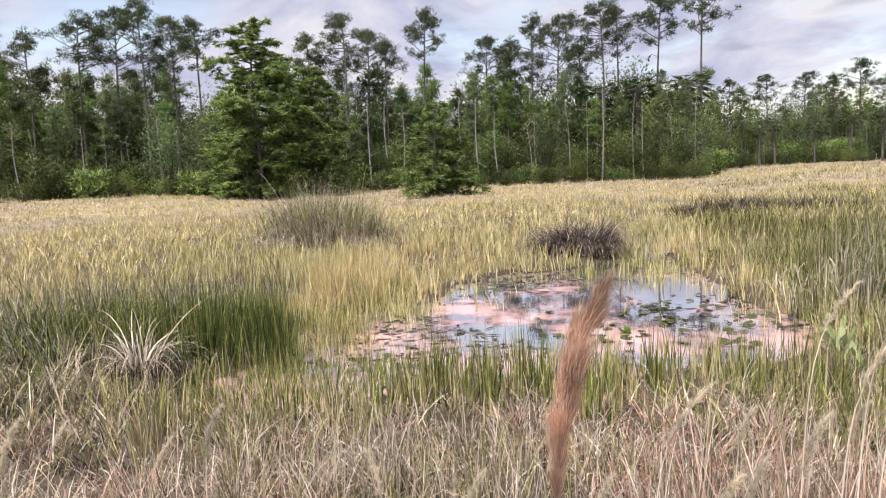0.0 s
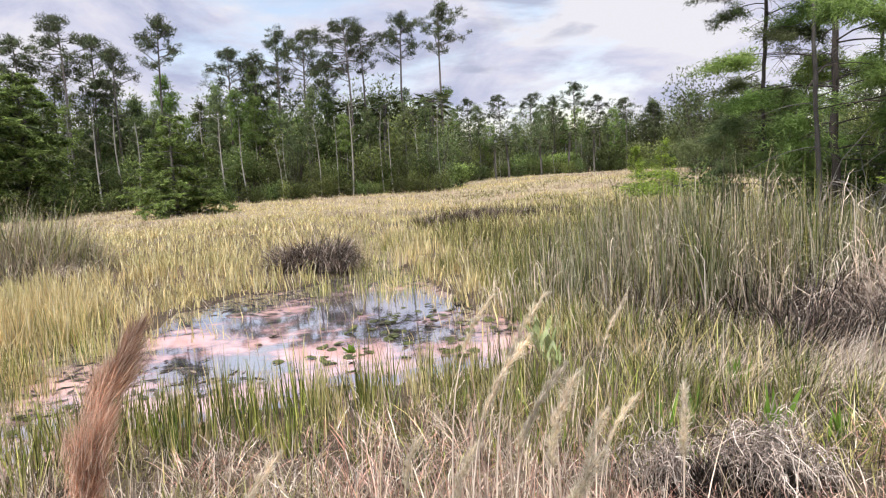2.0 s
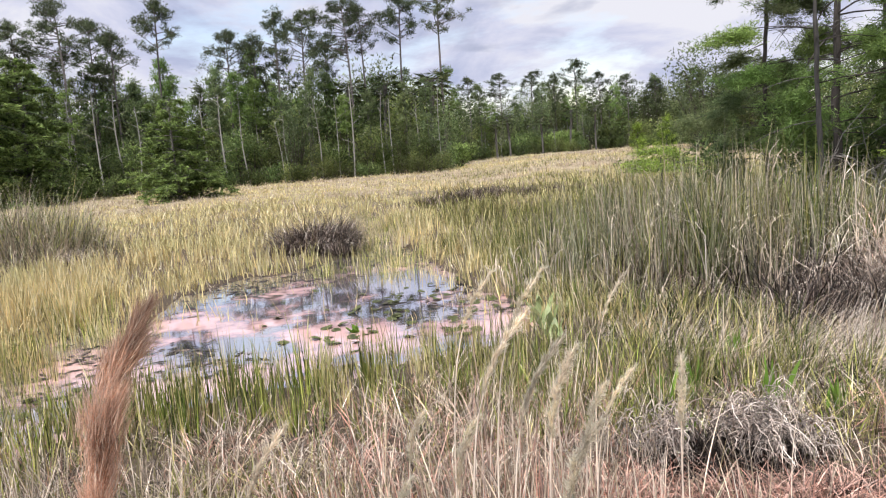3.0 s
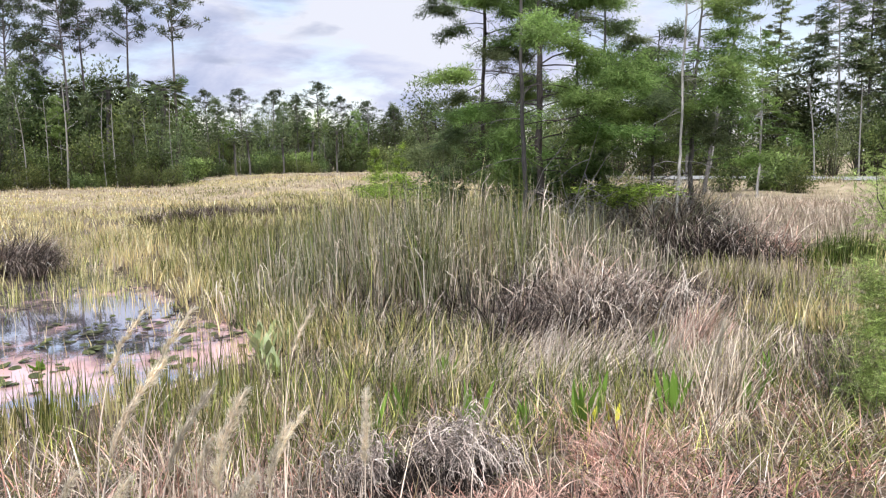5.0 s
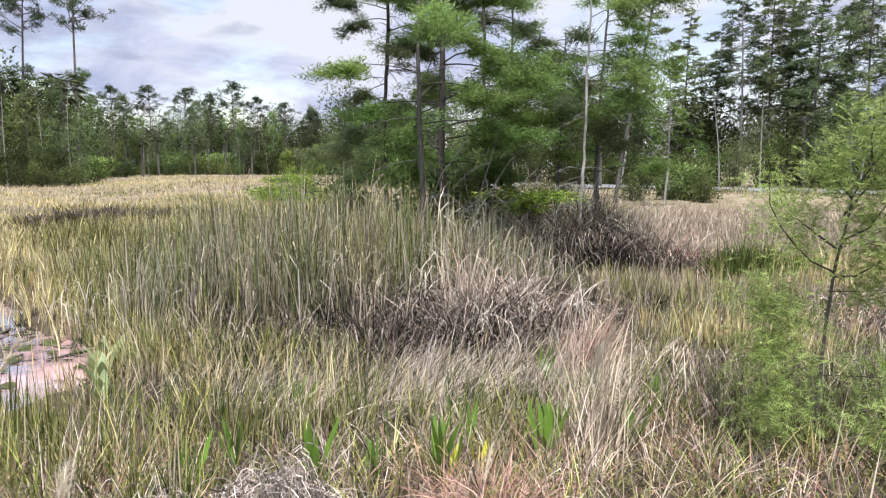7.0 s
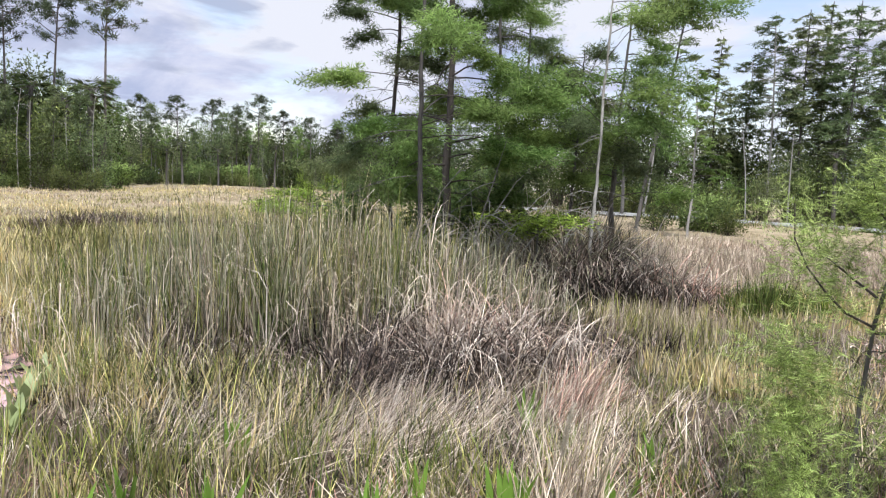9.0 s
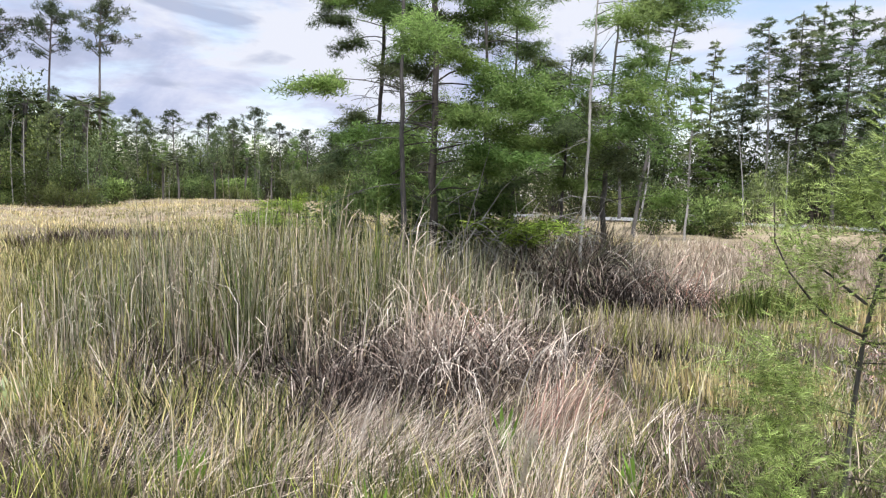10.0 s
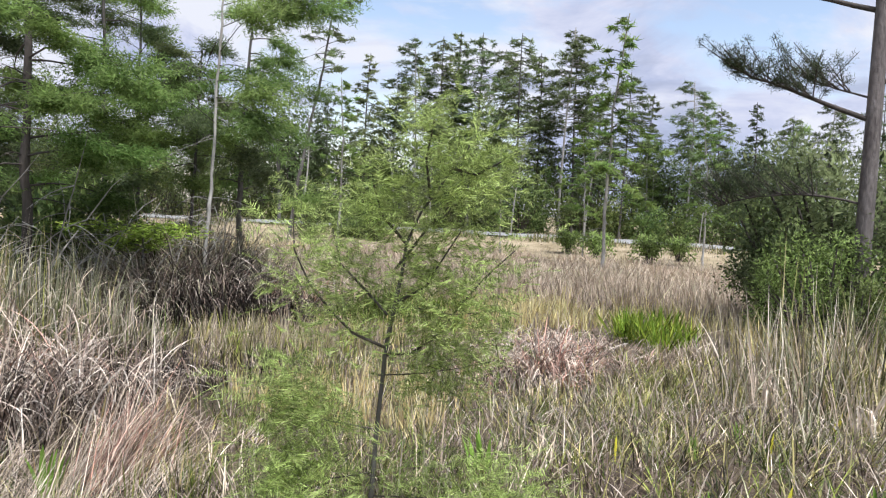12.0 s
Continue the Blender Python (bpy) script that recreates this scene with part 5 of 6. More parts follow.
# the pines that stand out against the sky: bearing, distance, height over the horizon
for az, d, up, k in [(-43, 70, 11.5, 0), (-39, 66, 10.2, 2), (-35.6, 70, 11.5, 3), (-33.4, 68, 12.3, 0), (-31.6, 66, 12.8, 2), (-29.5, 68, 11.9, 0), (-27.6, 72, 11.6, 1),
                     (-19.2, 66, 10.6, 1), (-16.6, 66, 12.0, 3), (-14.8, 72, 11.0, 0), (-13.2, 68, 10.1, 2), (-10.2, 72, 12.2, 1), (-5.4, 70, 10.2, 0), (-3.4, 72, 9.7, 2)]:
    at_angle(PINES[k], az, d, up)
for az, d, up, k in [(-1.7, 72, 11.4, 2), (0.5, 70, 11.4, 0), (2.3, 76, 9.0, 1), (4.0, 72, 12.0, 3), (5.2, 74, 11.6, 1), (8.1, 74, 12.2, 1), (11.4, 75, 12.9, 1), (13.7, 98, 5.6, 0), (16.1, 98, 5.7, 3),
                     (18.6, 96, 5.7, 0), (20.4, 100, 5.3, 2), (22.1, 95, 6.2, 3), (24.0, 100, 5.2, 0), (26.0, 100, 4.8, 3), (28.2, 100, 4.3, 0), (30.5, 98, 4.2, 2)]:
    at_angle(PINES[k], az, d, up)
for az in np.arange(-47, 12, 0.72):
    at_angle(FAR_CYP[R.choice((0, 1, 1, 2, 3))], az + R.uniform(-0.5, 0.5), R.uniform(62, 80), R.uniform(5.2, 9.0) * (0.8 if az > -3 else 1.0) if not -29 < az < -24 else R.uniform(3.5, 5.0), 11.0)
for az in np.arange(11.5, 34, 0.9):
    at_angle(FAR_CYP[R.choice((0, 1, 2, 3))], az + R.uniform(-0.5, 0.5), R.uniform(90, 108), R.uniform(3.2, 5.2), 11.0)
for az in np.arange(-48, 11.5, 1.25):
    at_angle(FAR_SHRUB[R.choice((0, 0, 1, 1, 3))], az + R.uniform(-0.5, 0.5), R.uniform(59, 66), s=R.uniform(0.75, 1.15))
    at_angle(FAR_SHRUB[R.choice((1, 3))], az + R.uniform(-0.6, 0.6), R.uniform(70, 82), s=R.uniform(1.5, 2.1))
for az in np.arange(11.5, 36, 1.1):
    at_angle(FAR_SHRUB[R.choice((0, 0, 1, 3, 2))], az + R.uniform(-0.5, 0.5), R.uniform(86, 96), s=R.uniform(0.8, 1.2))
    at_angle(FAR_SHRUB[R.choice((1, 3))], az + R.uniform(-0.6, 0.6), R.uniform(100, 112), s=R.uniform(1.2, 1.7))
for az, d in [(9.6, 64), (12.2, 66), (-29, 58), (-18.5, 57), (6.0, 62), (-36, 57)]:
    at_angle(FAR_SHRUB[2], az, d, s=R.uniform(0.7, 1.0))
for az, d, up in [(3.5, 74, 6.6), (10.2, 72, 7.0), (9.2, 74, 6.0), (16.6, 84, 2.9), (15.5, 83, 2.3), (21.4, 84, 3.1), (19.2, 83, 2.5), (23.4, 84, 2.6), (6.6, 73, 5.6)]:
    at_angle(PALMS[R.choice((0, 1))], az, d, up, 6.6)
for az in list(np.arange(-44, 12, 1.6)) + [15.4, 16.2, 20.8, 22.8, 23.2]:
    at_angle(SNAGS[R.choice((0, 1, 2))], az + R.uniform(-0.7, 0.7), R.uniform(58, 63) if az < 12 else R.uniform(84, 88), R.uniform(3.2, 6.2) if az < 12 else R.uniform(1.5, 2.6), 7.0)

# the depth of the wood
for az in np.arange(-49, -29.5, 0.8):
    at_angle(FAR_CYP[R.choice((1, 2, 2))], az + R.uniform(-0.4, 0.4), R.uniform(72, 84), R.uniform(6.2, 8.6), 11.0)
for az in np.arange(12, 36, 1.3):
    at_angle(FAR_SHRUB[R.choice((1, 3))], az + R.uniform(-0.5, 0.5), R.uniform(104, 114), s=R.uniform(1.5, 2.1))
for az in np.arange(-47, 11, 1.9):
    at_angle(FAR_SHRUB[R.choice((1, 3))], az + R.uniform(-0.6, 0.6), R.uniform(84, 94), s=R.uniform(1.8, 2.6))
# low bushes that close the foot of the wood
for az in list(np.arange(-48, 11.5, 1.5)):
    at_angle(FAR_SHRUB[0], az + R.uniform(-0.5, 0.5), R.uniform(57, 60), s=R.uniform(0.35, 0.6))
for az in list(np.arange(11.8, 35, 1.2)):
    at_angle(FAR_SHRUB[0], az + R.uniform(-0.4, 0.4), R.uniform(83, 87), s=R.uniform(0.4, 0.65))

# the big feathery cypress and the small one standing forward of the wood
FEATHER = tree("feathery_cypress", cypress_meshes(180, 10.0, 0.05, 3.1, 110, 260, 0.28, M_FEATHER, M_BARK, 0.13, 0.3, 0.32, plump=1.9), "broad feathery light green cypress before the wood", "cypress", "cypresses before the wood")
SMALLCYP = tree("small_cypress", cypress_meshes(181, 5.4, 0.03, 2.5, 76, 220, 0.21, M_FEATHER, M_BARK, 0.08, 0.15, 0.55, plump=1.7), "small dense cypress standing in the grass", "cypress", "cypresses before the wood")
at_angle(FEATHER, -23.8, 52, 12.0, 10.0)
at_angle(FEATHER, -19.8, 55, 8.6, 10.0)
at_angle(FEATHER, -25.2, 56, 7.0, 10.0)
at_angle(SMALLCYP, -10.2, 44, 5.7, 5.4)
at_angle(SMALLCYP, -8.6, 45, 3.6, 5.4)
for az, d, s in [(-21, 51, 0.75), (-24, 52, 0.7), (-18, 53, 0.7), (-11.2, 44.5, 0.45), (-9.4, 44.5, 0.4)]:
    at_angle(FAR_SHRUB[0], az, d, s=s)

# the wood beyond the road
ROADCYP = [tree("layered_cypress", cypress_meshes(190 + i, 13.0, lo, re * 1.15, int(sp * 1.5), 105, 0.24, M_CYPDARK, bk, 0.09, 0.35, sh, plump=1.5, fan=0.4, twigginess=7.0, inner=0.42), lab, "cypress", "trees beyond the road")
           for i, (lo, re, sp, bk, sh, lab) in enumerate([(0.38, 1.8, 52, M_BARK, 0.45, "tall cypress with dark layered sprays"), (0.52, 1.7, 40, M_PALEBARK, 0.35, "tall pale-trunked cypress with dark open top"), (0.30, 1.4, 46, M_DARKBARK, 0.6, "tall narrow dark cypress")])]
for az, d, up, k in [(35, 60, 6.0, 0), (38.5, 58, 6.5, 1), (42, 58, 5.8, 2), (45.5, 56, 7.0, 0), (48.5, 56, 8.2, 1), (51.5, 55, 9.0, 2), (54.0, 58, 8.4, 0), (57.3, 55, 11.9, 2), (59.2, 58, 10.2, 1), (61.1, 54, 13.2, 1),
                     (63.0, 55, 13.6, 0), (64.4, 56, 13.9, 2), (65.8, 54, 13.8, 0), (67.5, 58, 12.8, 1)]:
    at_angle(ROADCYP[k], az, d, up, 13.0)
for az, d, up, k in [(69.3, 55, 13.9, 0), (70.6, 57, 12.6, 2), (72.6, 54, 14.4, 1), (73.6, 56, 13.4, 0), (75.2, 60, 10.4, 2), (77.2, 50, 11.2, 0), (79.2, 58, 9.6, 2), (82.0, 54, 10.6, 1), (84.2, 57, 8.6, 0), (86.4, 56, 9.0, 2),
                     (88.5, 54, 8.0, 0), (91, 56, 8.8, 1), (94, 55, 9.5, 0), (98, 56, 9.0, 2), (103, 55, 10.0, 0), (108, 56, 9.6, 1)]:
    at_angle(ROADCYP[k], az, d, up, 13.0)
for az in np.arange(32, 112, 2.2):
    at_angle(FAR_CYP[R.choice((0, 1, 2, 2))], az + R.uniform(-1, 1), R.uniform(54, 68), R.uniform(3.6, 7.8) if az > 62.5 else 3.0 if az > 58.5 else R.uniform(3.0, 6.0) if az > 50 else R.uniform(2.4, 4.2), 11.0)
for az in np.arange(31, 114, 1.5):
    at_angle(FAR_SHRUB[R.choice((0, 0, 1, 3))], az + R.uniform(-0.6, 0.6), R.uniform(50.5, 54), s=R.uniform(0.55, 1.0))
    at_angle(FAR_SHRUB[R.choice((1, 3, 3))], az + R.uniform(-0.6, 0.6), R.uniform(56, 66), s=R.uniform(1.0, 1.7))
at_angle(FAR_SHRUB[1], 64.6, 50, s=1.0)
at_angle(FAR_SHRUB[3], 67.5, 51, s=0.95)
at_angle(PALMS[0], 65.5, 49.5, 4.6, 6.6)
at_angle(PALMS[1], 51.0, 46, 4.6, 6.6)
for az, d, s in [(53.6, 36, 0.5), (57.4, 37, 0.55), (58.6, 36, 0.4), (56.2, 37.5, 0.4)]:
    at_angle(FAR_SHRUB[0], az, d, s=s)
at_angle(FAR_SHRUB[2], 57.0, 38, s=0.8)
for az, d, s in [(73.5, 34, 0.45), (75.6, 32, 0.5), (79.5, 30, 0.5), (81.6, 33, 0.45)]:
    at_angle(FAR_SHRUB[2], az, d, s=s)
for az, d, up in [(52.5, 46, 7), (59.8, 47, 6.0), (62.6, 48, 5.0), (69.0, 47, 6.2), (74.6, 47, 6.6), (83.0, 46, 4.6)]:
    at_angle(SNAGS[R.choice((0, 1))], az, d, up, 7.0)

# single slim trees on this side of the road
SLIM = limbed_tree("slim_cypress", cypress_meshes(200, 7.2, 0.33, 1.5, 40, 90, 0.18, M_CYP, M_PALEBARK, 0.055, 0.2, 0.7, (0.35, 0.2), limbs=[], plump=1.6), "slim pale-trunked young cypress in the meadow", "cypress", "young cypresses in the meadow")
plant_at(SLIM, 27.7, 17.8, 0.6, 1.0, USED)
plant_at(SLIM, 30.5, 11.6, 2.2, 0.62, USED)
plant_at(SLIM, 26.0, 6.2, 4.0, 1.15, USED)
plant_at(SLIM, 33.0, 8.8, 1.4, 0.75, USED)
plant_at(SLIM, 30.0, 3.6, 1.0, 0.8, USED)
LEAN = limbed_tree("leaning_cypress", cypress_meshes(201, 12.5, 0.62, 1.3, 24, 60, 0.22, M_CYPDARK, M_BARK, 0.09, 0.5, 0.4, (1.2, -0.6), limbs=[], plump=1.6), "tall leaning slim cypress with sparse top", "cypress", "young cypresses in the meadow")
plant_at(LEAN, 28.3, 20.9, 0.0, 1.0, USED)


# ---------------------------------------------------------------- the near cypress group
def near_tree(name, label, x, y, **kw):
    ob = limbed_tree(name, cypress_meshes(leaf_len=0.08, plump=1.3, fan=0.36, twigginess=12.0, inner=0.5, limbs=[], level=0.8, flat=0.1, thick=0.9, **kw), label, "cypress", "cypress group at the marsh's edge")
    ob.location = (x, y, gz(x, y))
    return ob


near_tree("dark_cypress", "dark-trunked cypress with broad level green sprays", 9.6, 10.2, seed=301, h=9.5, low=0.19, reach=1.8, sprays=33, per=1900, mat=M_CYP, bark=M_DARKBARK, radius=0.075, sway=0.12, shape=0.22)
near_tree("grey_cypress", "grey-trunked slim cypress in a group", 8.0, 8.65, seed=302, h=8.0, low=0.26, reach=1.25, sprays=22, per=1200, mat=M_CYP, bark=M_BARK, radius=0.040, sway=0.1, shape=0.35)
near_tree("side_cypress", "cypress with drooping dark green sprays", 9.85, 12.3, seed=303, h=8.5, low=0.13, reach=1.6, sprays=32, per=1500, mat=M_CYPDARK, bark=M_DARKBARK, radius=0.055, sway=0.15, shape=0.42)
near_tree("twin_cypress", "thin grey cypress with bare forked top", 11.9, 11.6, seed=304, h=8.0, low=0.2, reach=1.5, sprays=19, per=900, mat=M_CYP, bark=M_BARK, radius=0.05, sway=0.2, shape=0.4)
near_tree("twin_cypress", "thin grey cypress beside its twin", 12.3, 11.3, seed=305, h=7.2, low=0.35, reach=1.4, sprays=11, per=900, mat=M_CYPDARK, bark=M_BARK, radius=0.04, sway=0.2, shape=0.4)
near_tree("young_cypress", "young thin cypress with a tufted top", 12.1, 9.75, seed=306, h=4.4, low=0.5, reach=1.2, sprays=20, per=900, mat=M_CYPDARK, bark=M_BARK, radius=0.04, sway=0.1, shape=0.3)
near_tree("pale_slim_tree", "slim pale leaning tree with feathery limbs", 10.65, 7.93, seed=307, h=6.6, low=0.42, reach=1.75, sprays=19, per=1150, mat=M_CYP, bark=M_PALEBARK, radius=0.031, sway=0.05, shape=0.3, top_shift=(0.85, 0.5))
near_tree("green_cypress", "leafy cypress behind a slim pale tree", 13.2, 9.6, seed=308, h=5.2, low=0.2, reach=1.4, sprays=15, per=1000, mat=M_CYP, bark=M_BARK, radius=0.06, sway=0.15, shape=0.5)


def low_spray(name, label, x, y, z, size, seed, mat):
    """A low level bough of bright young leaves with its bare stem."""
    rng = np.random.default_rng(seed)
    ob = thing(name, label, "bough", at=(x, y, gz(x, y)))
    h = z - gz(x, y)
    part("stem", tube(Geo(), [[0, 0, -0.15], [0.02, 0, h * 0.5], [0, 0.01, h]], [0.025, 0.02, 0.015], 5).mesh("stem", M_BARK, True), ob)
    for i in range(7):
        az = rng.uniform(0, 6.28)
        b = branch_line(rng, np.array([0, 0, h * rng.uniform(0.75, 1.0)]), az, 0.15, size * rng.uniform(0.6, 1.0), 0.15, 6)
        limb = part("limb", tube(Geo(), b, np.linspace(0.015, 0.005, 6), 4).mesh("limb", M_BARK, True), ob)
        base = np.repeat(along(b, rng.uniform(0.2, 1, 40)), 10, 0) + rng.normal(0, 1, (400, 3)) * [0.14, 0.14, 0.05]
        leaf = kites(Geo(), base, rng.normal(size=(400, 3)) * [1, 1, 0.4], rng.uniform(0.06, 0.12, 400), rng.uniform(0.014, 0.026, 400), rng, 0.4, True, rng.normal(0, 0.4, (400, 3)) + [0, 0, 0.8])
        part("foliage", leaf.mesh("leaves", mat), limb)


low_spray("bright_bough", "low level bough of bright lime green leaves", 10.2, 8.6, 1.42, 1.15, 311, M_LIME)
low_spray("bright_bough", "low bough of bright green leaves", 9.7, 15.6, 1.5, 1.3, 312, M_LIME)
low_spray("bright_bough", "low bough of soft green leaves", 8.6, 14.2, 1.4, 1.2, 313, M_LIME)


def lime_seedling(x, y, h, seed):
    """A young upright tree in fresh lime leaf, wider below."""
    rng = np.random.default_rng(seed)
    ob = thing("lime_seedling", "young upright tree in fresh lime green leaf", "young tree", "young trees in the meadow", at=(x, y, gz(x, y)))
    line = bent_line(rng, (0, 0, -0.1), h, 8, 0.06)
    part("stem", tube(Geo(), line, np.linspace(0.02, 0.005, 8), 6).mesh("stem", M_BARK, True), ob)
    for i in range(18):
        t = 0.25 + 0.72 * (i + rng.random()) / 18
        b = branch_line(rng, along(line, [t])[0], rng.uniform(0, 6.28), rng.uniform(0.3, 0.9), h * 0.30 * (1.1 - t) + 0.08, 0.2, 5)
        limb = part("limb", tube(Geo(), b, np.linspace(0.007, 0.003, 5), 4).mesh("limb", M_BARK, True), ob)
        base = along(b, rng.uniform(0.15, 1, 260)) + rng.normal(0, 0.06, (260, 3))
        leaf = kites(Geo(), base, rng.normal(size=(260, 3)) + [0, 0, 0.4], rng.uniform(0.05, 0.11, 260), rng.uniform(0.014, 0.028, 260), rng, 0.2, True, rng.normal(0, 0.5, (260, 3)) + [0, 0, 0.7])
        part("foliage", leaf.mesh("leaves", M_LIME), limb)


lime_seedling(19.5, 33.5, 2.7, 314)
lime_seedling(19.2, 36.0, 2.4, 315)

DARKBUSH = [tree("dark_bush", shrub_meshes(320 + i, 1.2, 1.9, 2600, 0.13, M_SHRUB, 8), "dark leafy bush under the cypresses", "shrub", "bushes under the cypresses", ("stem", "foliage")) for i in range(2)]
for i, (x, y, s) in enumerate([(10.6, 10.9, 1.0), (12.0, 13.4, 1.0), (9.7, 13.9, 0.8), (11.6, 11.0, 0.8)]):
    plant_at(DARKBUSH[i % 2], x, y, i * 1.3, s, USED)


def dead_twigs(x, y, seed, h=1.6, n=10):
    """A tangle of bare grey branches."""
    rng = np.random.default_rng(seed)
    g = Geo()
    for _ in range(n):
        a = rng.uniform(0, 6.28)
        b = branch_line(rng, np.array([*rng.normal(0, 0.15, 2), -0.05]), a, rng.uniform(0.8, 2.4), rng.uniform(0.5, 1.0) * h * 0.6, rng.uniform(0.3, 1.1), 8)
        tube(g, b, np.linspace(0.016, 0.004, 8), 4)
        for _ in range(3):
            c = branch_line(rng, along(b, [rng.uniform(0.4, 0.9)])[0], a + rng.normal(0, 1), rng.uniform(-0.3, 0.8), rng.uniform(0.2, 0.5), 0.4, 5)
            tube(g, c, np.linspace(0.008, 0.003, 5), 3)
    ob = new("dead_brush", g.mesh("dead_brush", M_PALEBARK, True))
    ob.location = (x, y, gz(x, y))
    tagged(ob, "bare grey dead branches arching over reeds", "dead branches", "dead brush under the cypresses")


for i, (x, y, h) in enumerate([(8.3, 9.7, 1.9), (9.2, 9.5, 2.0), (10.0, 9.3, 1.7), (7.6, 9.9, 1.6), (10.9, 9.6, 1.5), (11.6, 8.7, 1.4), (8.8, 9.1, 2.3), (9.6, 8.9, 2.4), (10.2, 8.7, 2.1), (11.2, 9.0, 1.9), (8.1, 9.3, 2.2)]):
    dead_twigs(x, y, 330 + i, h)


# ---------------------------------------------------------------- the right-hand pine and bush
def right_pine():
    rng = np.random.default_rng(340)
    x0, y0 = 14.5, -0.15
    ob = thing("roadside_pine", "tall pine with grey plated bark and long limbs", "pine", at=(x0, y0, gz(x0, y0)))
    wood = Geo()
    line = bent_line(rng, (0, 0, -0.2), 10.5, 14, 0.02)
    tube(wood, line, np.linspace(0.115, 0.06, 14), 12)
    part("trunk", wood.mesh("trunk", M_PINEBARK, True), ob)
    limbs = [(0.312, 1.62, 1.85, 0.40, 0.0, 0.040, 60), (0.205, 1.75, 1.9, 0.30, 0.35, 0.020, 60), (0.34, 1.45, 0.9, 0.35, 0.0, 0.018, 30), (0.45, 1.3, 2.2, 0.4, 0.0, 0.040, 30), (0.52, 4.4, 2.3, 0.35, 0.0, 0.04, 24), (0.36, 4.9, 1.8, 0.3, 0.0, 0.04, 24),
             (0.6, 2.6, 2.2, 0.4, 0.0, 0.04, 24), (0.68, 0.6, 2.0, 0.5, 0.0, 0.04, 24), (0.78, 3.6, 1.8, 0.5, 0.0, 0.04, 24), (0.9, 1.5, 1.4, 0.7, 0.0, 0.04, 24)]
    for t, az, length, rise, droop, thick, twigs in limbs:
        g, leaf = Geo(), Geo()
        b = branch_line(rng, along(line, [t])[0], az, rise, length, droop, 8)
        tube(g, b, np.linspace(thick, thick * 0.3, 8), 6)
        c = []
        for _ in range(twigs):
            tw = branch_line(rng, along(b, [rng.uniform(0.15, 1) ** 0.6])[0], az + rng.normal(0, 0.9), rng.uniform(0.1, 1.3), rng.uniform(0.2, 0.55), -0.1, 4)
            tube(g, tw, np.linspace(0.010, 0.004, 4), 4)
            c.append(along(tw, rng.uniform(0.5, 1.0, 4)))
        c = np.concatenate(c)
        base = np.repeat(c, 24, 0) + rng.normal(0, 0.035, (len(c) * 24, 3))
        way = rng.normal(size=(len(base), 3)) + [0, 0, 0.6]
        kites(leaf, base, way, rng.uniform(0.05, 0.10, len(base)), rng.uniform(0.005, 0.009, len(base)), rng, 0.0, True)
        lo = part("limb", g.mesh("limb", M_DARKBARK, True), ob)
        part("foliage", leaf.mesh("needles", M_PINE), lo)


right_pine()
BUSH = [tree("leafy_bush", shrub_meshes(350 + i, 1.35, 2.6, 5200, 0.085, (M_CYPDARK, M_SHRUB, M_FEATHER)[i], 34, loose=0.62), "dense green leafy bush beside a pine", "shrub", "bushes by the pine", ("stem", "foliage")) for i in range(3)]
for x, y, s, k in [(13.7, 0.3, 0.66, 2), (15.6, 0.8, 0.68, 0), (13.7, -0.9, 0.85, 0), (16.1, 0.6, 0.95, 0), (14.8, -1.8, 1.2, 1), (16.5, 0.0, 1.25, 0), (17.6, 0.7, 0.9, 2), (13.3, -0.1, 0.42, 1), (14.3, 0.75, 0.5, 2)]:
    plant_at(BUSH[k], x, y, 1.7 * x, s, USED)


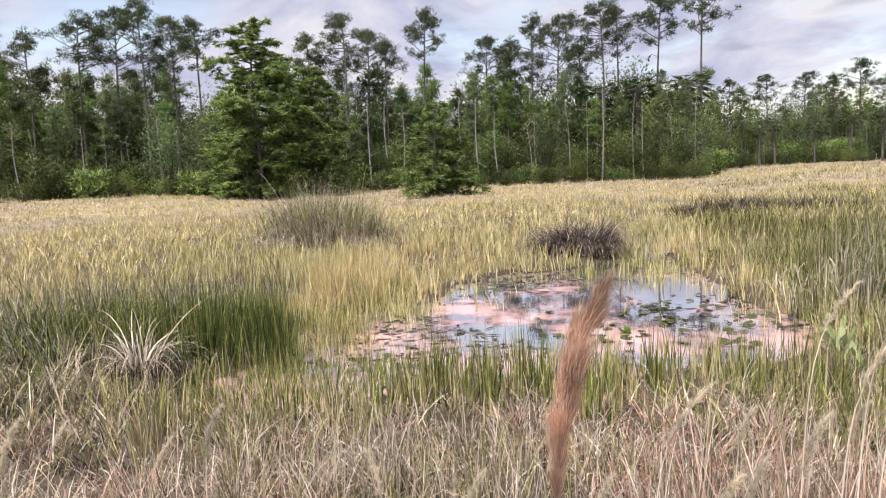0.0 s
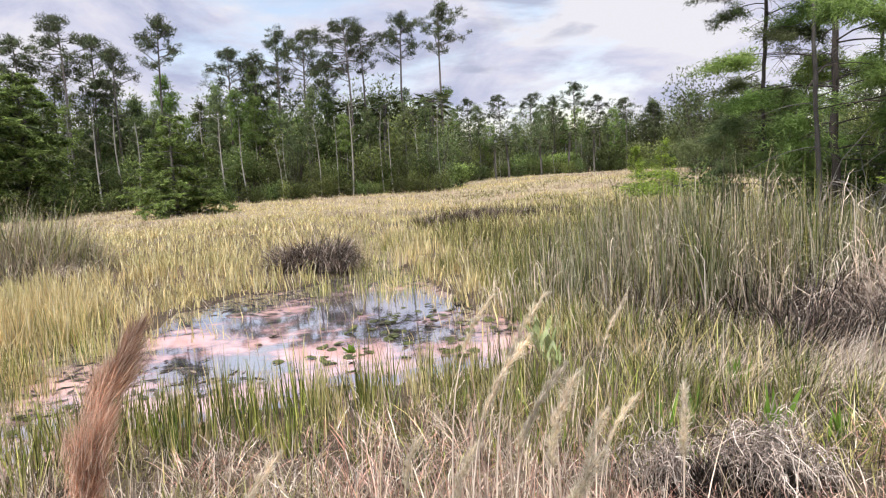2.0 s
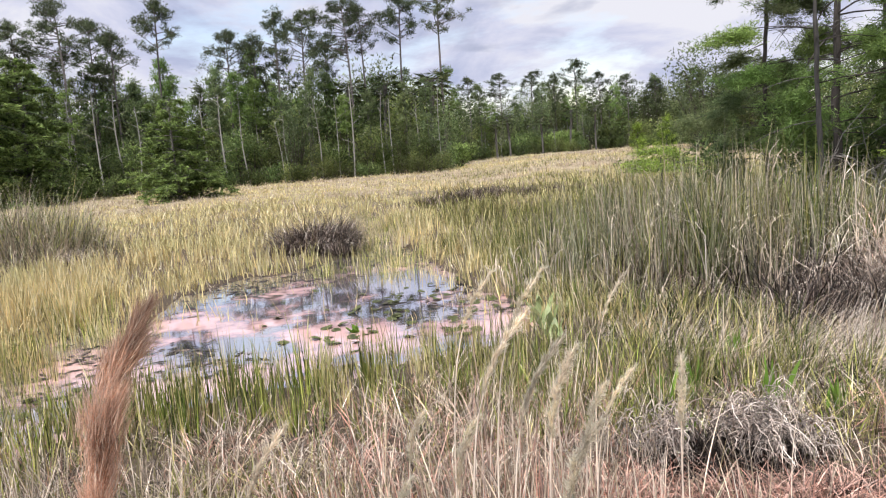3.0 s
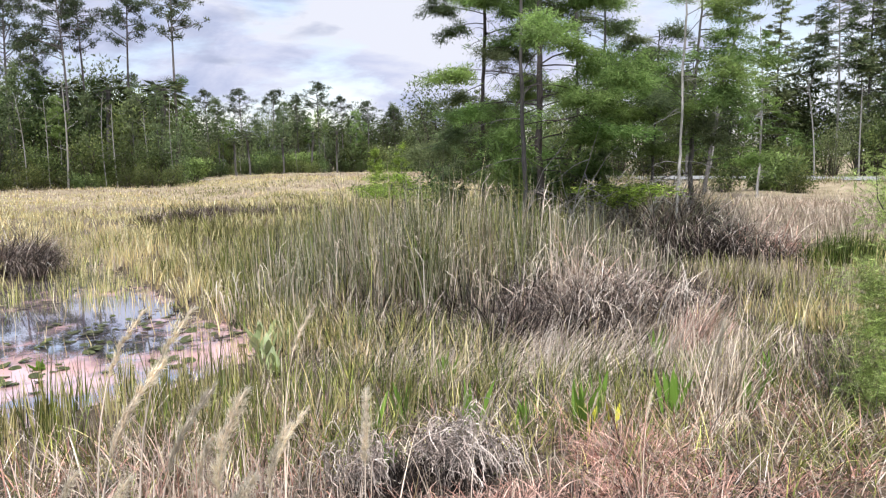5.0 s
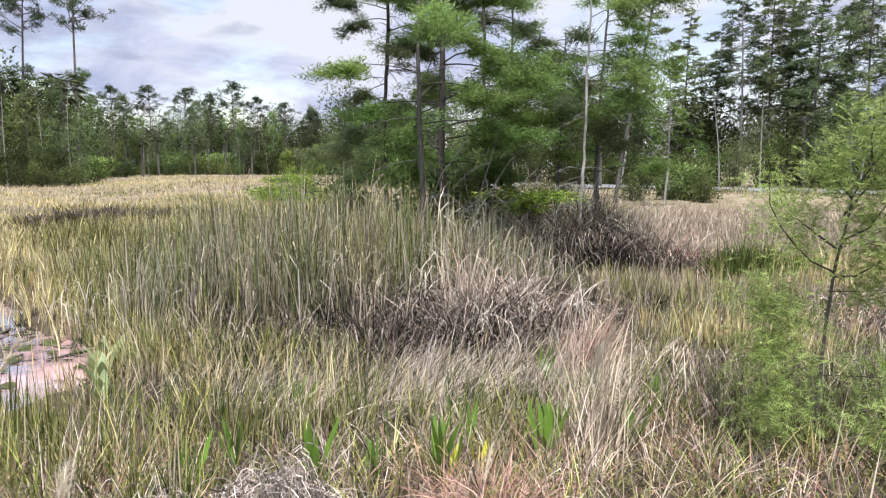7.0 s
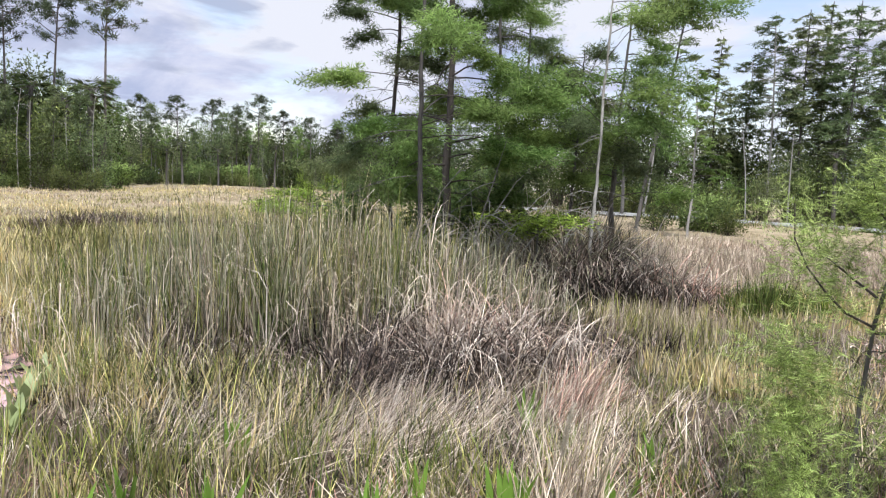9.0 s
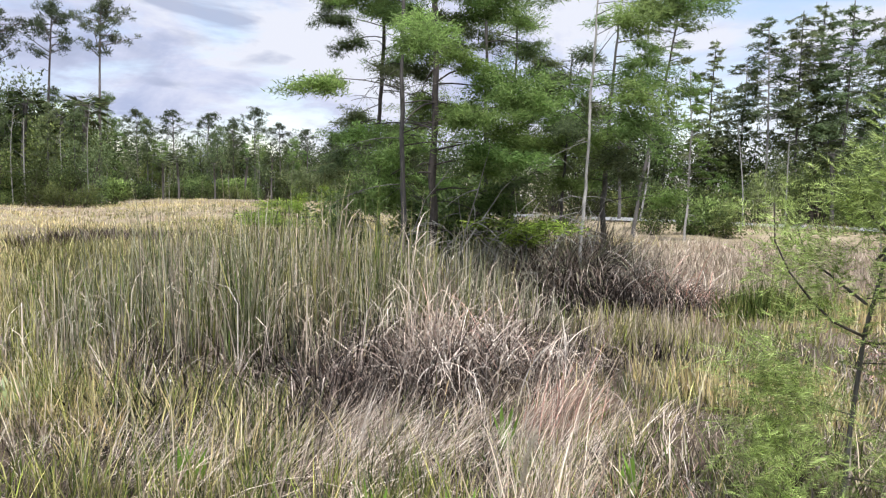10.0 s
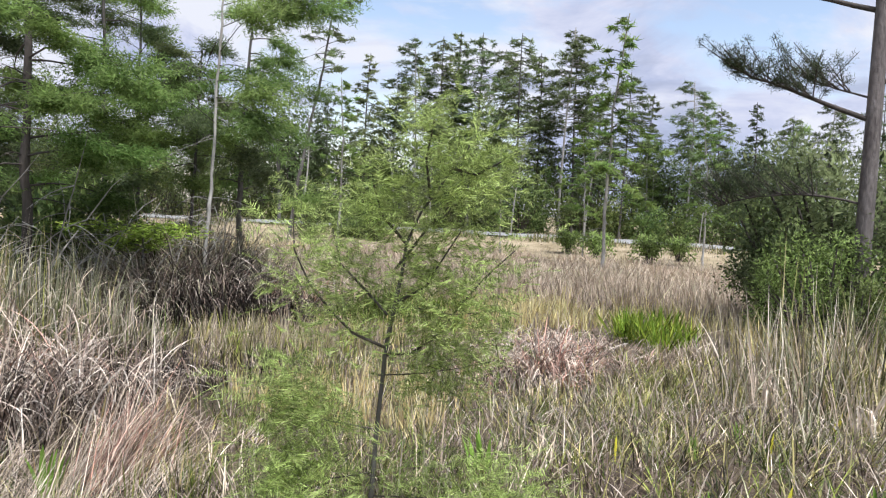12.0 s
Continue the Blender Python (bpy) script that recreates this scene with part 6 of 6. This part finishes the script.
# ---------------------------------------------------------------- the sapling beside the walk
def sapling():
    rng = np.random.default_rng(360)
    x0, y0 = 5.78, 2.0
    z0 = gz(x0, y0)
    ob = thing("cypress_sapling", "young sapling with upturned limbs and soft light green needles", "sapling", at=(x0, y0, z0))
    f = 1.30 - z0
    right = np.array([0.48, -0.877, 0.0])
    toward = np.array([-0.877, -0.48, 0.0])

    def pt(a, h, c=0.0):
        return right * a * 1.17 + toward * c * 1.17 + np.array([0, 0, f + h * (1.17 if h > -0.7 else 1.0)])

    wood = Geo()
    stem = [pt(-0.02, -f - 0.15), pt(-0.03, -0.6), pt(-0.02, -0.3), pt(0.0, 0.0), pt(0.03, 0.18), pt(0.04, 0.24), pt(0.05, 0.33), pt(0.09, 0.43), pt(0.26, 0.69)]
    tube(wood, stem, np.linspace(0.011, 0.004, 9), 7)
    part("stem", wood.mesh("stem", M_BARK, True), ob)
    upper = [[pt(0, -0.01), pt(-0.10, 0.04, 0.05), pt(-0.17, 0.11, 0.08), pt(-0.24, 0.20, 0.1), pt(-0.29, 0.30, 0.1), pt(-0.30, 0.43, 0.1)],
             [pt(0, -0.03), pt(0.08, -0.02, 0.03), pt(0.165, 0.05, 0.05), pt(0.23, 0.15, 0.07), pt(0.30, 0.24, 0.08), pt(0.387, 0.33, 0.1)],
             [pt(0.02, 0.25), pt(0.10, 0.36, -0.05), pt(0.2, 0.5, -0.1), pt(0.24, 0.62, -0.1)],
             [pt(0.0, 0.10), pt(-0.08, 0.16, -0.1), pt(-0.18, 0.24, -0.2), pt(-0.22, 0.36, -0.25)],
             [pt(0.0, 0.12), pt(0.08, 0.14, 0.1), pt(0.2, 0.13, 0.15), pt(0.3, 0.15, 0.2)],
             [pt(-0.02, -0.1), pt(0.12, -0.1, -0.05), pt(0.24, -0.09, -0.1), pt(0.36, -0.06, -0.1)]]
    lower = [[pt(-0.02, -0.28), pt(-0.2, -0.22, 0.1), pt(-0.26, -0.16, 0.16), pt(-0.27, -0.1, 0.18)],
             [pt(-0.02, -0.42), pt(-0.2, -0.40, 0.15), pt(-0.25, -0.36, 0.2), pt(-0.27, -0.30, 0.2)],
             [pt(-0.02, -0.5), pt(0.15, -0.46, 0.1), pt(0.32, -0.44, 0.15), pt(0.45, -0.4, 0.2)],
             [pt(-0.03, -0.6), pt(-0.16, -0.62, 0.2), pt(-0.22, -0.62, 0.26), pt(-0.24, -0.58, 0.26)],
             [pt(-0.03, -0.66), pt(0.14, -0.66, 0.2), pt(0.28, -0.62, 0.3), pt(0.4, -0.6, 0.35)]]
    tip = [[pt(0.12, 0.48), pt(0.10, 0.6, 0.05), pt(0.12, 0.72, 0.1)],
           [pt(0.18, 0.58), pt(0.26, 0.56, 0.05), pt(0.33, 0.60, 0.1)],
           [pt(0.03, 0.14), pt(0.12, 0.20, 0.03), pt(0.15, 0.26, 0.05), pt(0.22, 0.38, 0.05)],
           [pt(0.05, 0.33), pt(-0.03, 0.42, 0.05), pt(-0.06, 0.52, 0.1)]]
    limbs = upper + lower + tip
    for k, pts in enumerate(limbs):
        pts = np.array(pts)
        g, leaf = Geo(), Geo()
        tube(g, pts, np.linspace(0.0065, 0.0025, len(pts)) * (0.5 if 3 < k < 11 else 1.0), 5)
        # soft flat sprays: each twig carries two combs of fine needles
        low = 5 < k < 11
        twigs, comb = (240, 16) if low else (170, 16)
        at = along(pts, rng.uniform(0.15, 1, twigs)) + rng.normal(0, 0.075 if not low else 0.085, (twigs, 3))
        axis = unit(pts[-1] - pts[0])
        way = unit(axis * 0.5 + rng.normal(0, 0.65, (twigs, 3)) * [1, 1, 0.55] + [0, 0, 0.12])
        flat = unit(np.cross(way, rng.normal(0, 0.5, (twigs, 3)) + [0, 0, 1.0]))
        size = rng.uniform(0.07, 0.16, twigs) * (1.25 if low else 1.0)
        u = np.linspace(0.06, 1.0, comb)[None, :, None]
        foot = at[:, None] + way[:, None] * size[:, None, None] * u - np.array([0, 0, 0.25]) * size[:, None, None] * u**2
        for hand in (1, -1):
            out = flat[:, None] * hand + way[:, None] * 0.55 + rng.normal(0, 0.16, (twigs, comb, 3))
            long = size[:, None] * (0.22 * np.sin(np.pi * (0.15 + 0.8 * u[..., 0])) + 0.05)
            kites(leaf, foot.reshape(-1, 3), out.reshape(-1, 3), long.ravel(), np.full(twigs * comb, 0.0032), rng, 0.6, True)
        lo = part("limb", g.mesh("limb", M_DARKBARK, True), ob)
        part("foliage", leaf.mesh("needles", M_SAP), lo)


sapling()


# ---------------------------------------------------------------- seed plumes on the bank
def plume_meshes(seed, h, head, bend, mat, fat, soft=0.35, tuft=0.6):
    """A thin stalk that nods over, with a feathery head that is thin at its tip."""
    rng = np.random.default_rng(seed)
    s = np.linspace(0, 1, 14)
    line = np.stack([bend * (0.25 * s + 0.75 * s**8) * h, 0.02 * np.sin(3 * s), h * (s - 0.18 * bend * s**3)], -1)
    stalk = tube(Geo(), line, np.linspace(0.004, 0.0014, 14), 5).mesh("stalk", M_PALE, True)
    g = Geo()
    n = int(3000 * head / 0.35 * (fat / 0.02) ** 0.6)
    q = rng.random(n)
    full = fat * (0.15 + np.sin(np.pi * np.clip(q, 0, 1) ** 0.8)) * rng.uniform(0.4, 1.2, n)
    t = np.clip(1 - q * head / h, 0, 1)
    tip = unit(along(line, np.clip(t + 0.05, 0, 1)) - along(line, np.clip(t - 0.05, 0, 1)))
    tress = rng.normal(0, 1, (40, 3))[np.minimum((q * 40).astype(int), 39)]
    base = along(line, t) + (tress * tuft + rng.normal(0, 0.3, (n, 3))) * full[:, None] * 0.6
    kites(g, base, tip + rng.normal(0, soft, (n, 3)) + tress * 0.4 * tuft, rng.uniform(0.5, 1.3, n) * (0.012 + fat * 0.9), rng.uniform(0.0009, 0.002, n), rng, 0.0, True)
    k = 7
    leafy = blades(Geo(), rng.normal(0, 0.01, (k, 3)), rng.uniform(0.3, 0.6, k), np.full(k, 0.005), rng.uniform(0, 6.28, k), rng.uniform(0.1, 0.4, k), rng.uniform(0.2, 1.2, k), 5, rng, 0, 0.4)
    return stalk, g.mesh("seed_head", mat), leafy.mesh("blades", M_STRAW)


KINDS = [(1.30, 0.18, 0.13, 0.0095, "pale feathery grass plume nodding over"), (1.10, 0.19, 0.15, 0.0105, "cream grass plume arching on a thin stalk"), (1.20, 0.18, 0.14, 0.008, "slim upright grass seed head"), (0.80, 0.24, 0.12, 0.016, "fluffy tan grass plume")]
PLUMES = [tree("grass_plume", plume_meshes(400 + i, h, hd, b, M_PLUME, f, 0.3 if i < 3 else 0.45), lab, "grass", "seed plumes on the bank", ("stalk", "seed_head", "basal_leaf")) for i, (h, hd, b, f, lab) in enumerate(KINDS)]


def plume_by_tip(k, x, y, z, turn):
    """Sets a plume so that its tip comes to the given place."""
    h, bend = KINDS[k][0], KINDS[k][2]
    s = (z - gz(x, y)) / (h * (1 - 0.18 * bend))
    plant_at(PLUMES[k], x - bend * h * s * math.cos(turn), y - bend * h * s * math.sin(turn), turn, s, USED)


TALL_PLUMES = [(0, 1.36, 2.05, 1.53, -0.2), (0, 1.42, 1.75, 1.58, -0.3), (1, 1.33, 1.62, 1.50, -0.2), (1, 1.45, 1.70, 1.40, -0.1), (2, 2.07, 2.62, 1.34, 0.1), (3, 2.11, 2.26, 1.09, 1.2), (1, 0.74, 1.42, 1.36, -0.2), (3, 1.62, 2.05, 1.25, 0.3), (3, 1.50, 1.60, 1.20, -0.4), (1, 1.75, 1.9, 1.22, -0.2), (3, 1.30, 2.1, 1.05, 0.2), (3, 1.05, 1.95, 0.95, 0.5), (3, 0.90, 1.7, 1.0, -0.3)]
BANK_PLUMES = [(3, 1.85, 2.35, 1.0, 0.1), (3, 0.55, 2.0, 0.85, 0.2), (1, -0.95, 1.75, 1.08, 0.5), (0, -1.35, 1.75, 1.12, 0.3), (3, -1.75, 2.0, 1.02, 0.8), (3, -0.4, 2.2, 0.85, 3.0), (3, 0.1, 1.9, 0.9, 0.3), (3, 1.2, 2.6, 0.9, 0.2), (3, 1.65, 2.6, 0.92, 5.8), (3, -1.1, 2.4, 0.95, 0.6), (3, 4.6, 2.6, 0.95, 0.4), (1, 3.3, 2.0, 0.95, 0.5), (2, 2.6, 2.2, 0.95, 0.2)]
for k, x, y, z, turn in TALL_PLUMES + BANK_PLUMES:
    plume_by_tip(k, x, y, z, turn)
REDPLUME = tree("red_brown_plume", plume_meshes(420, 1.33, 0.60, 0.13, M_REDPLUME, 0.062, 0.16, 0.35), "bushy reddish brown grass plume on the bank", "grass", "", ("stalk", "seed_head", "basal_leaf"))
plant_at(REDPLUME, 0.335, 1.40, 0.6, 1.0, USED)


# ---------------------------------------------------------------- small plants and the water's surface
def leafy_plant(seed, n, h, width, mat, splay=0.25, root=0.03, single=True):
    """Broad upright pointed leaves from one root."""
    rng = np.random.default_rng(seed)
    g = blades(Geo(), rng.normal(0, root, (n, 3)) * [1, 1, 0], rng.uniform(0.6, 1.0, n) * h, width * rng.uniform(0.7, 1.2, n), rng.uniform(0, 6.28, n), rng.uniform(0.05, splay, n), rng.uniform(0.0, 0.35, n), 6, rng)
    v = g.v[0].reshape(n, 7, 2, 3)
    mid = v.mean(2, keepdims=True)
    prof = np.array([0.35, 0.6, 0.95, 1.25, 1.15, 0.7, 0.06])[None, :, None, None]
    flat = unit(v[:, :1, :1] - v[:, :1, 1:]) * width * 0.5
    g.v[0] = np.concatenate([mid + flat * prof, mid - flat * prof], 2).reshape(-1, 3)
    if single:
        return [Geo().add(one, np.arange(6)[:, None] * 2 + np.array([0, 1, 3, 2])[None]).mesh("leaf", mat, True) for one in g.v[0].reshape(n, 14, 3)]
    return g.mesh("leaves", mat, True)


def leaf_thing(name, meshes, label):
    return tree(name, meshes, label, "plant", "broad-leaved plants", ("leaf",) * len(meshes))


LEAFY = [leaf_thing("broadleaf_plant", leafy_plant(430, 6, 0.42, 0.03, M_BROADLEAF), "upright broad-leaved green marsh plant"),
         leaf_thing("broadleaf_plant", leafy_plant(431, 9, 0.34, 0.025, M_BROADLEAF), "bushy broad-leaved green marsh plant"),
         leaf_thing("yellow_leaf_plant", leafy_plant(432, 2, 0.36, 0.032, M_YELLOWLEAF), "small marsh plant with yellow leaves")]
SHORE_LEAVES = [(3.5, 3.62, 0, 1.0), (3.25, 4.1, 1, 1.0), (2.75, 3.35, 1, 0.7), (3.95, 3.1, 2, 0.85), (4.05, 3.2, 1, 1.1), (4.2, 3.1, 2, 0.75), (4.0, 4.7, 1, 0.95), (4.45, 3.45, 0, 0.9), (5.95, 4.25, 1, 1.1), (4.6, 2.95, 1, 1.2), (4.75, 3.0, 1, 1.0), (5.0, 2.7, 0, 0.9), (3.0, 4.0, 0, 0.8), (3.75, 3.4, 1, 0.8)]
BANK_LEAVES = [(5.7, 3.0, 1, 0.9), (6.8, 2.0, 1, 1.0), (7.6, 1.5, 2, 0.5), (8.2, 0.7, 2, 0.6), (8.6, 0.9, 1, 0.5), (9.2, 0.3, 2, 0.6), (7.2, 0.6, 2, 0.5), (7.5, 0.2, 1, 0.5), (6.9, 0.9, 1, 0.55), (7.9, 1.1, 1, 0.5), (6.6, 0.5, 2, 0.5), (6.3, 0.9, 1, 0.6)]
for x, y, k, s in SHORE_LEAVES + BANK_LEAVES:
    plant_at(LEAFY[k], x, y, R.uniform(0, 6.28), s, USED)
BIGLEAF = tree("lush_green_plant", [leafy_plant(440, 80, 0.8, 0.028, M_LUSH, 0.7, 0.16, False)], "lush bright green plant in a wet hollow", "plant", "lush plants in the hollow", ("foliage",))
for x, y, s in [(12.8, 2.3, 0.62), (13.2, 2.6, 0.6), (12.5, 2.05, 0.5), (13.5, 2.2, 0.66), (13.0, 1.9, 0.55), (12.9, 2.6, 0.5), (13.6, 2.7, 0.6), (13.3, 5.6, 0.45)]:
    plant_at(BIGLEAF, x, y, R.uniform(0, 6.28), s, USED)


def lily_pad(seed):
    """A round leaf with a notch and a slightly raised rim."""
    rng = np.random.default_rng(seed)
    a = np.linspace(0.18, 6.1, 15)
    r = 0.075 * (1 + 0.08 * np.sin(3 * a + rng.uniform(0, 6)))
    rim = np.stack([r * np.cos(a), r * np.sin(a), 0.004 + 0.006 * np.sin(2 * a)], -1)
    inner = rim * [0.35, 0.35, 0.5]
    g = Geo().add(np.concatenate([rim, inner]), [(i, i + 1, i + 16, i + 15) for i in range(14)])
    g.add(np.concatenate([inner, [[0, 0, 0.002]]]), [(i, i + 1, i + 2, 15) for i in range(0, 13, 2)])
    low = rim - [0, 0, 0.006]
    g.add(np.concatenate([rim, low]), [(i, i + 15, i + 16, i + 1) for i in range(14)])
    return g.mesh("lily_pad", M_LILY, True)


PADS = [lily_pad(450 + i) for i in range(3)]
rl = np.random.default_rng(46)
spots = [(1.9, 8.9, 0.75, 0.55, 46), (2.3, 8.0, 0.5, 0.4, 18), (-2.2, 6.5, 0.7, 0.5, 34), (1.0, 7.4, 0.4, 0.3, 14), (2.5, 7.1, 0.4, 0.5, 16)]
for cx, cy, sx, sy, n in spots:
    for _ in range(n):
        x, y = cx + rl.normal(0, sx), cy + rl.normal(0, sy)
        if pool(np.array(x), np.array(y)) > 0.25:
            continue
        ob = new("lily_pad", PADS[rl.integers(3)])
        ob.matrix_basis = Matrix.LocRotScale((x, y, 0.004 + rl.uniform(0, 0.02)), Euler((rl.normal(0, 0.16), rl.normal(0, 0.16), rl.uniform(0, 6.28))), Vector((1, 1, 1)) * rl.uniform(0.4, 1.0))
        tagged(ob, "dark olive lily pad floating on pond water", "lily pad", "lily pads on the pond")
ob = tree("lily_clump", leafy_plant(441, 9, 0.14, 0.07, M_BROADLEAF, 0.8), "small raised clump of green lily leaves", "plant", "", ("leaf",) * 9)
ob.location = (1.25, 7.55, -0.02)


POND_LEAF = tree("pond_leaf_plant", leafy_plant(442, 10, 0.34, 0.075, M_PONDLEAF, 0.9, 0.06), "pale green broad leaves standing in shallow water", "plant", "broad-leaved pond plants", ("leaf",) * 10)
for x, y, s in [(3.0, 6.05, 0.7), (3.1, 6.5, 0.8), (3.2, 7.0, 0.85), (3.3, 7.3, 0.85), (2.95, 5.8, 0.6), (3.4, 6.8, 0.85)]:
    plant_at(POND_LEAF, x, y, R.uniform(0, 6.28), s, USED)


def debris():
    """Dark stems, scum and dead leaves lying on the water."""
    rng = np.random.default_rng(47)
    g = Geo()
    n = 7500
    x, y = rng.uniform(-3, 4.5, n), rng.uniform(5, 22, n)
    p = pool(x, y)
    want = 1.2 * smooth(0.15, 0.45, wavy(x, y, 1.1, 9) + 0.45 * wavy(x, y, 0.4, 4)) + 0.3 * smooth(-0.5, 0.0, p) + 0.8 * smooth(11.5, 13, y)
    m = (p < 0.2) & (rng.random(n) < want)
    x, y = x[m], y[m]
    n = len(x)
    base = np.stack([x, y, rng.uniform(0.003, 0.012, n)], -1)
    way = rng.normal(size=(n, 3)) * [1, 0.45, 0.01]
    kites(g, base, way, rng.uniform(0.05, 0.26, n), rng.uniform(0.02, 0.07, n), rng, 0.97)
    stuff("floating_litter", g, M_MAT, "dark dead leaves and stems floating on the pond", "litter")


debris()
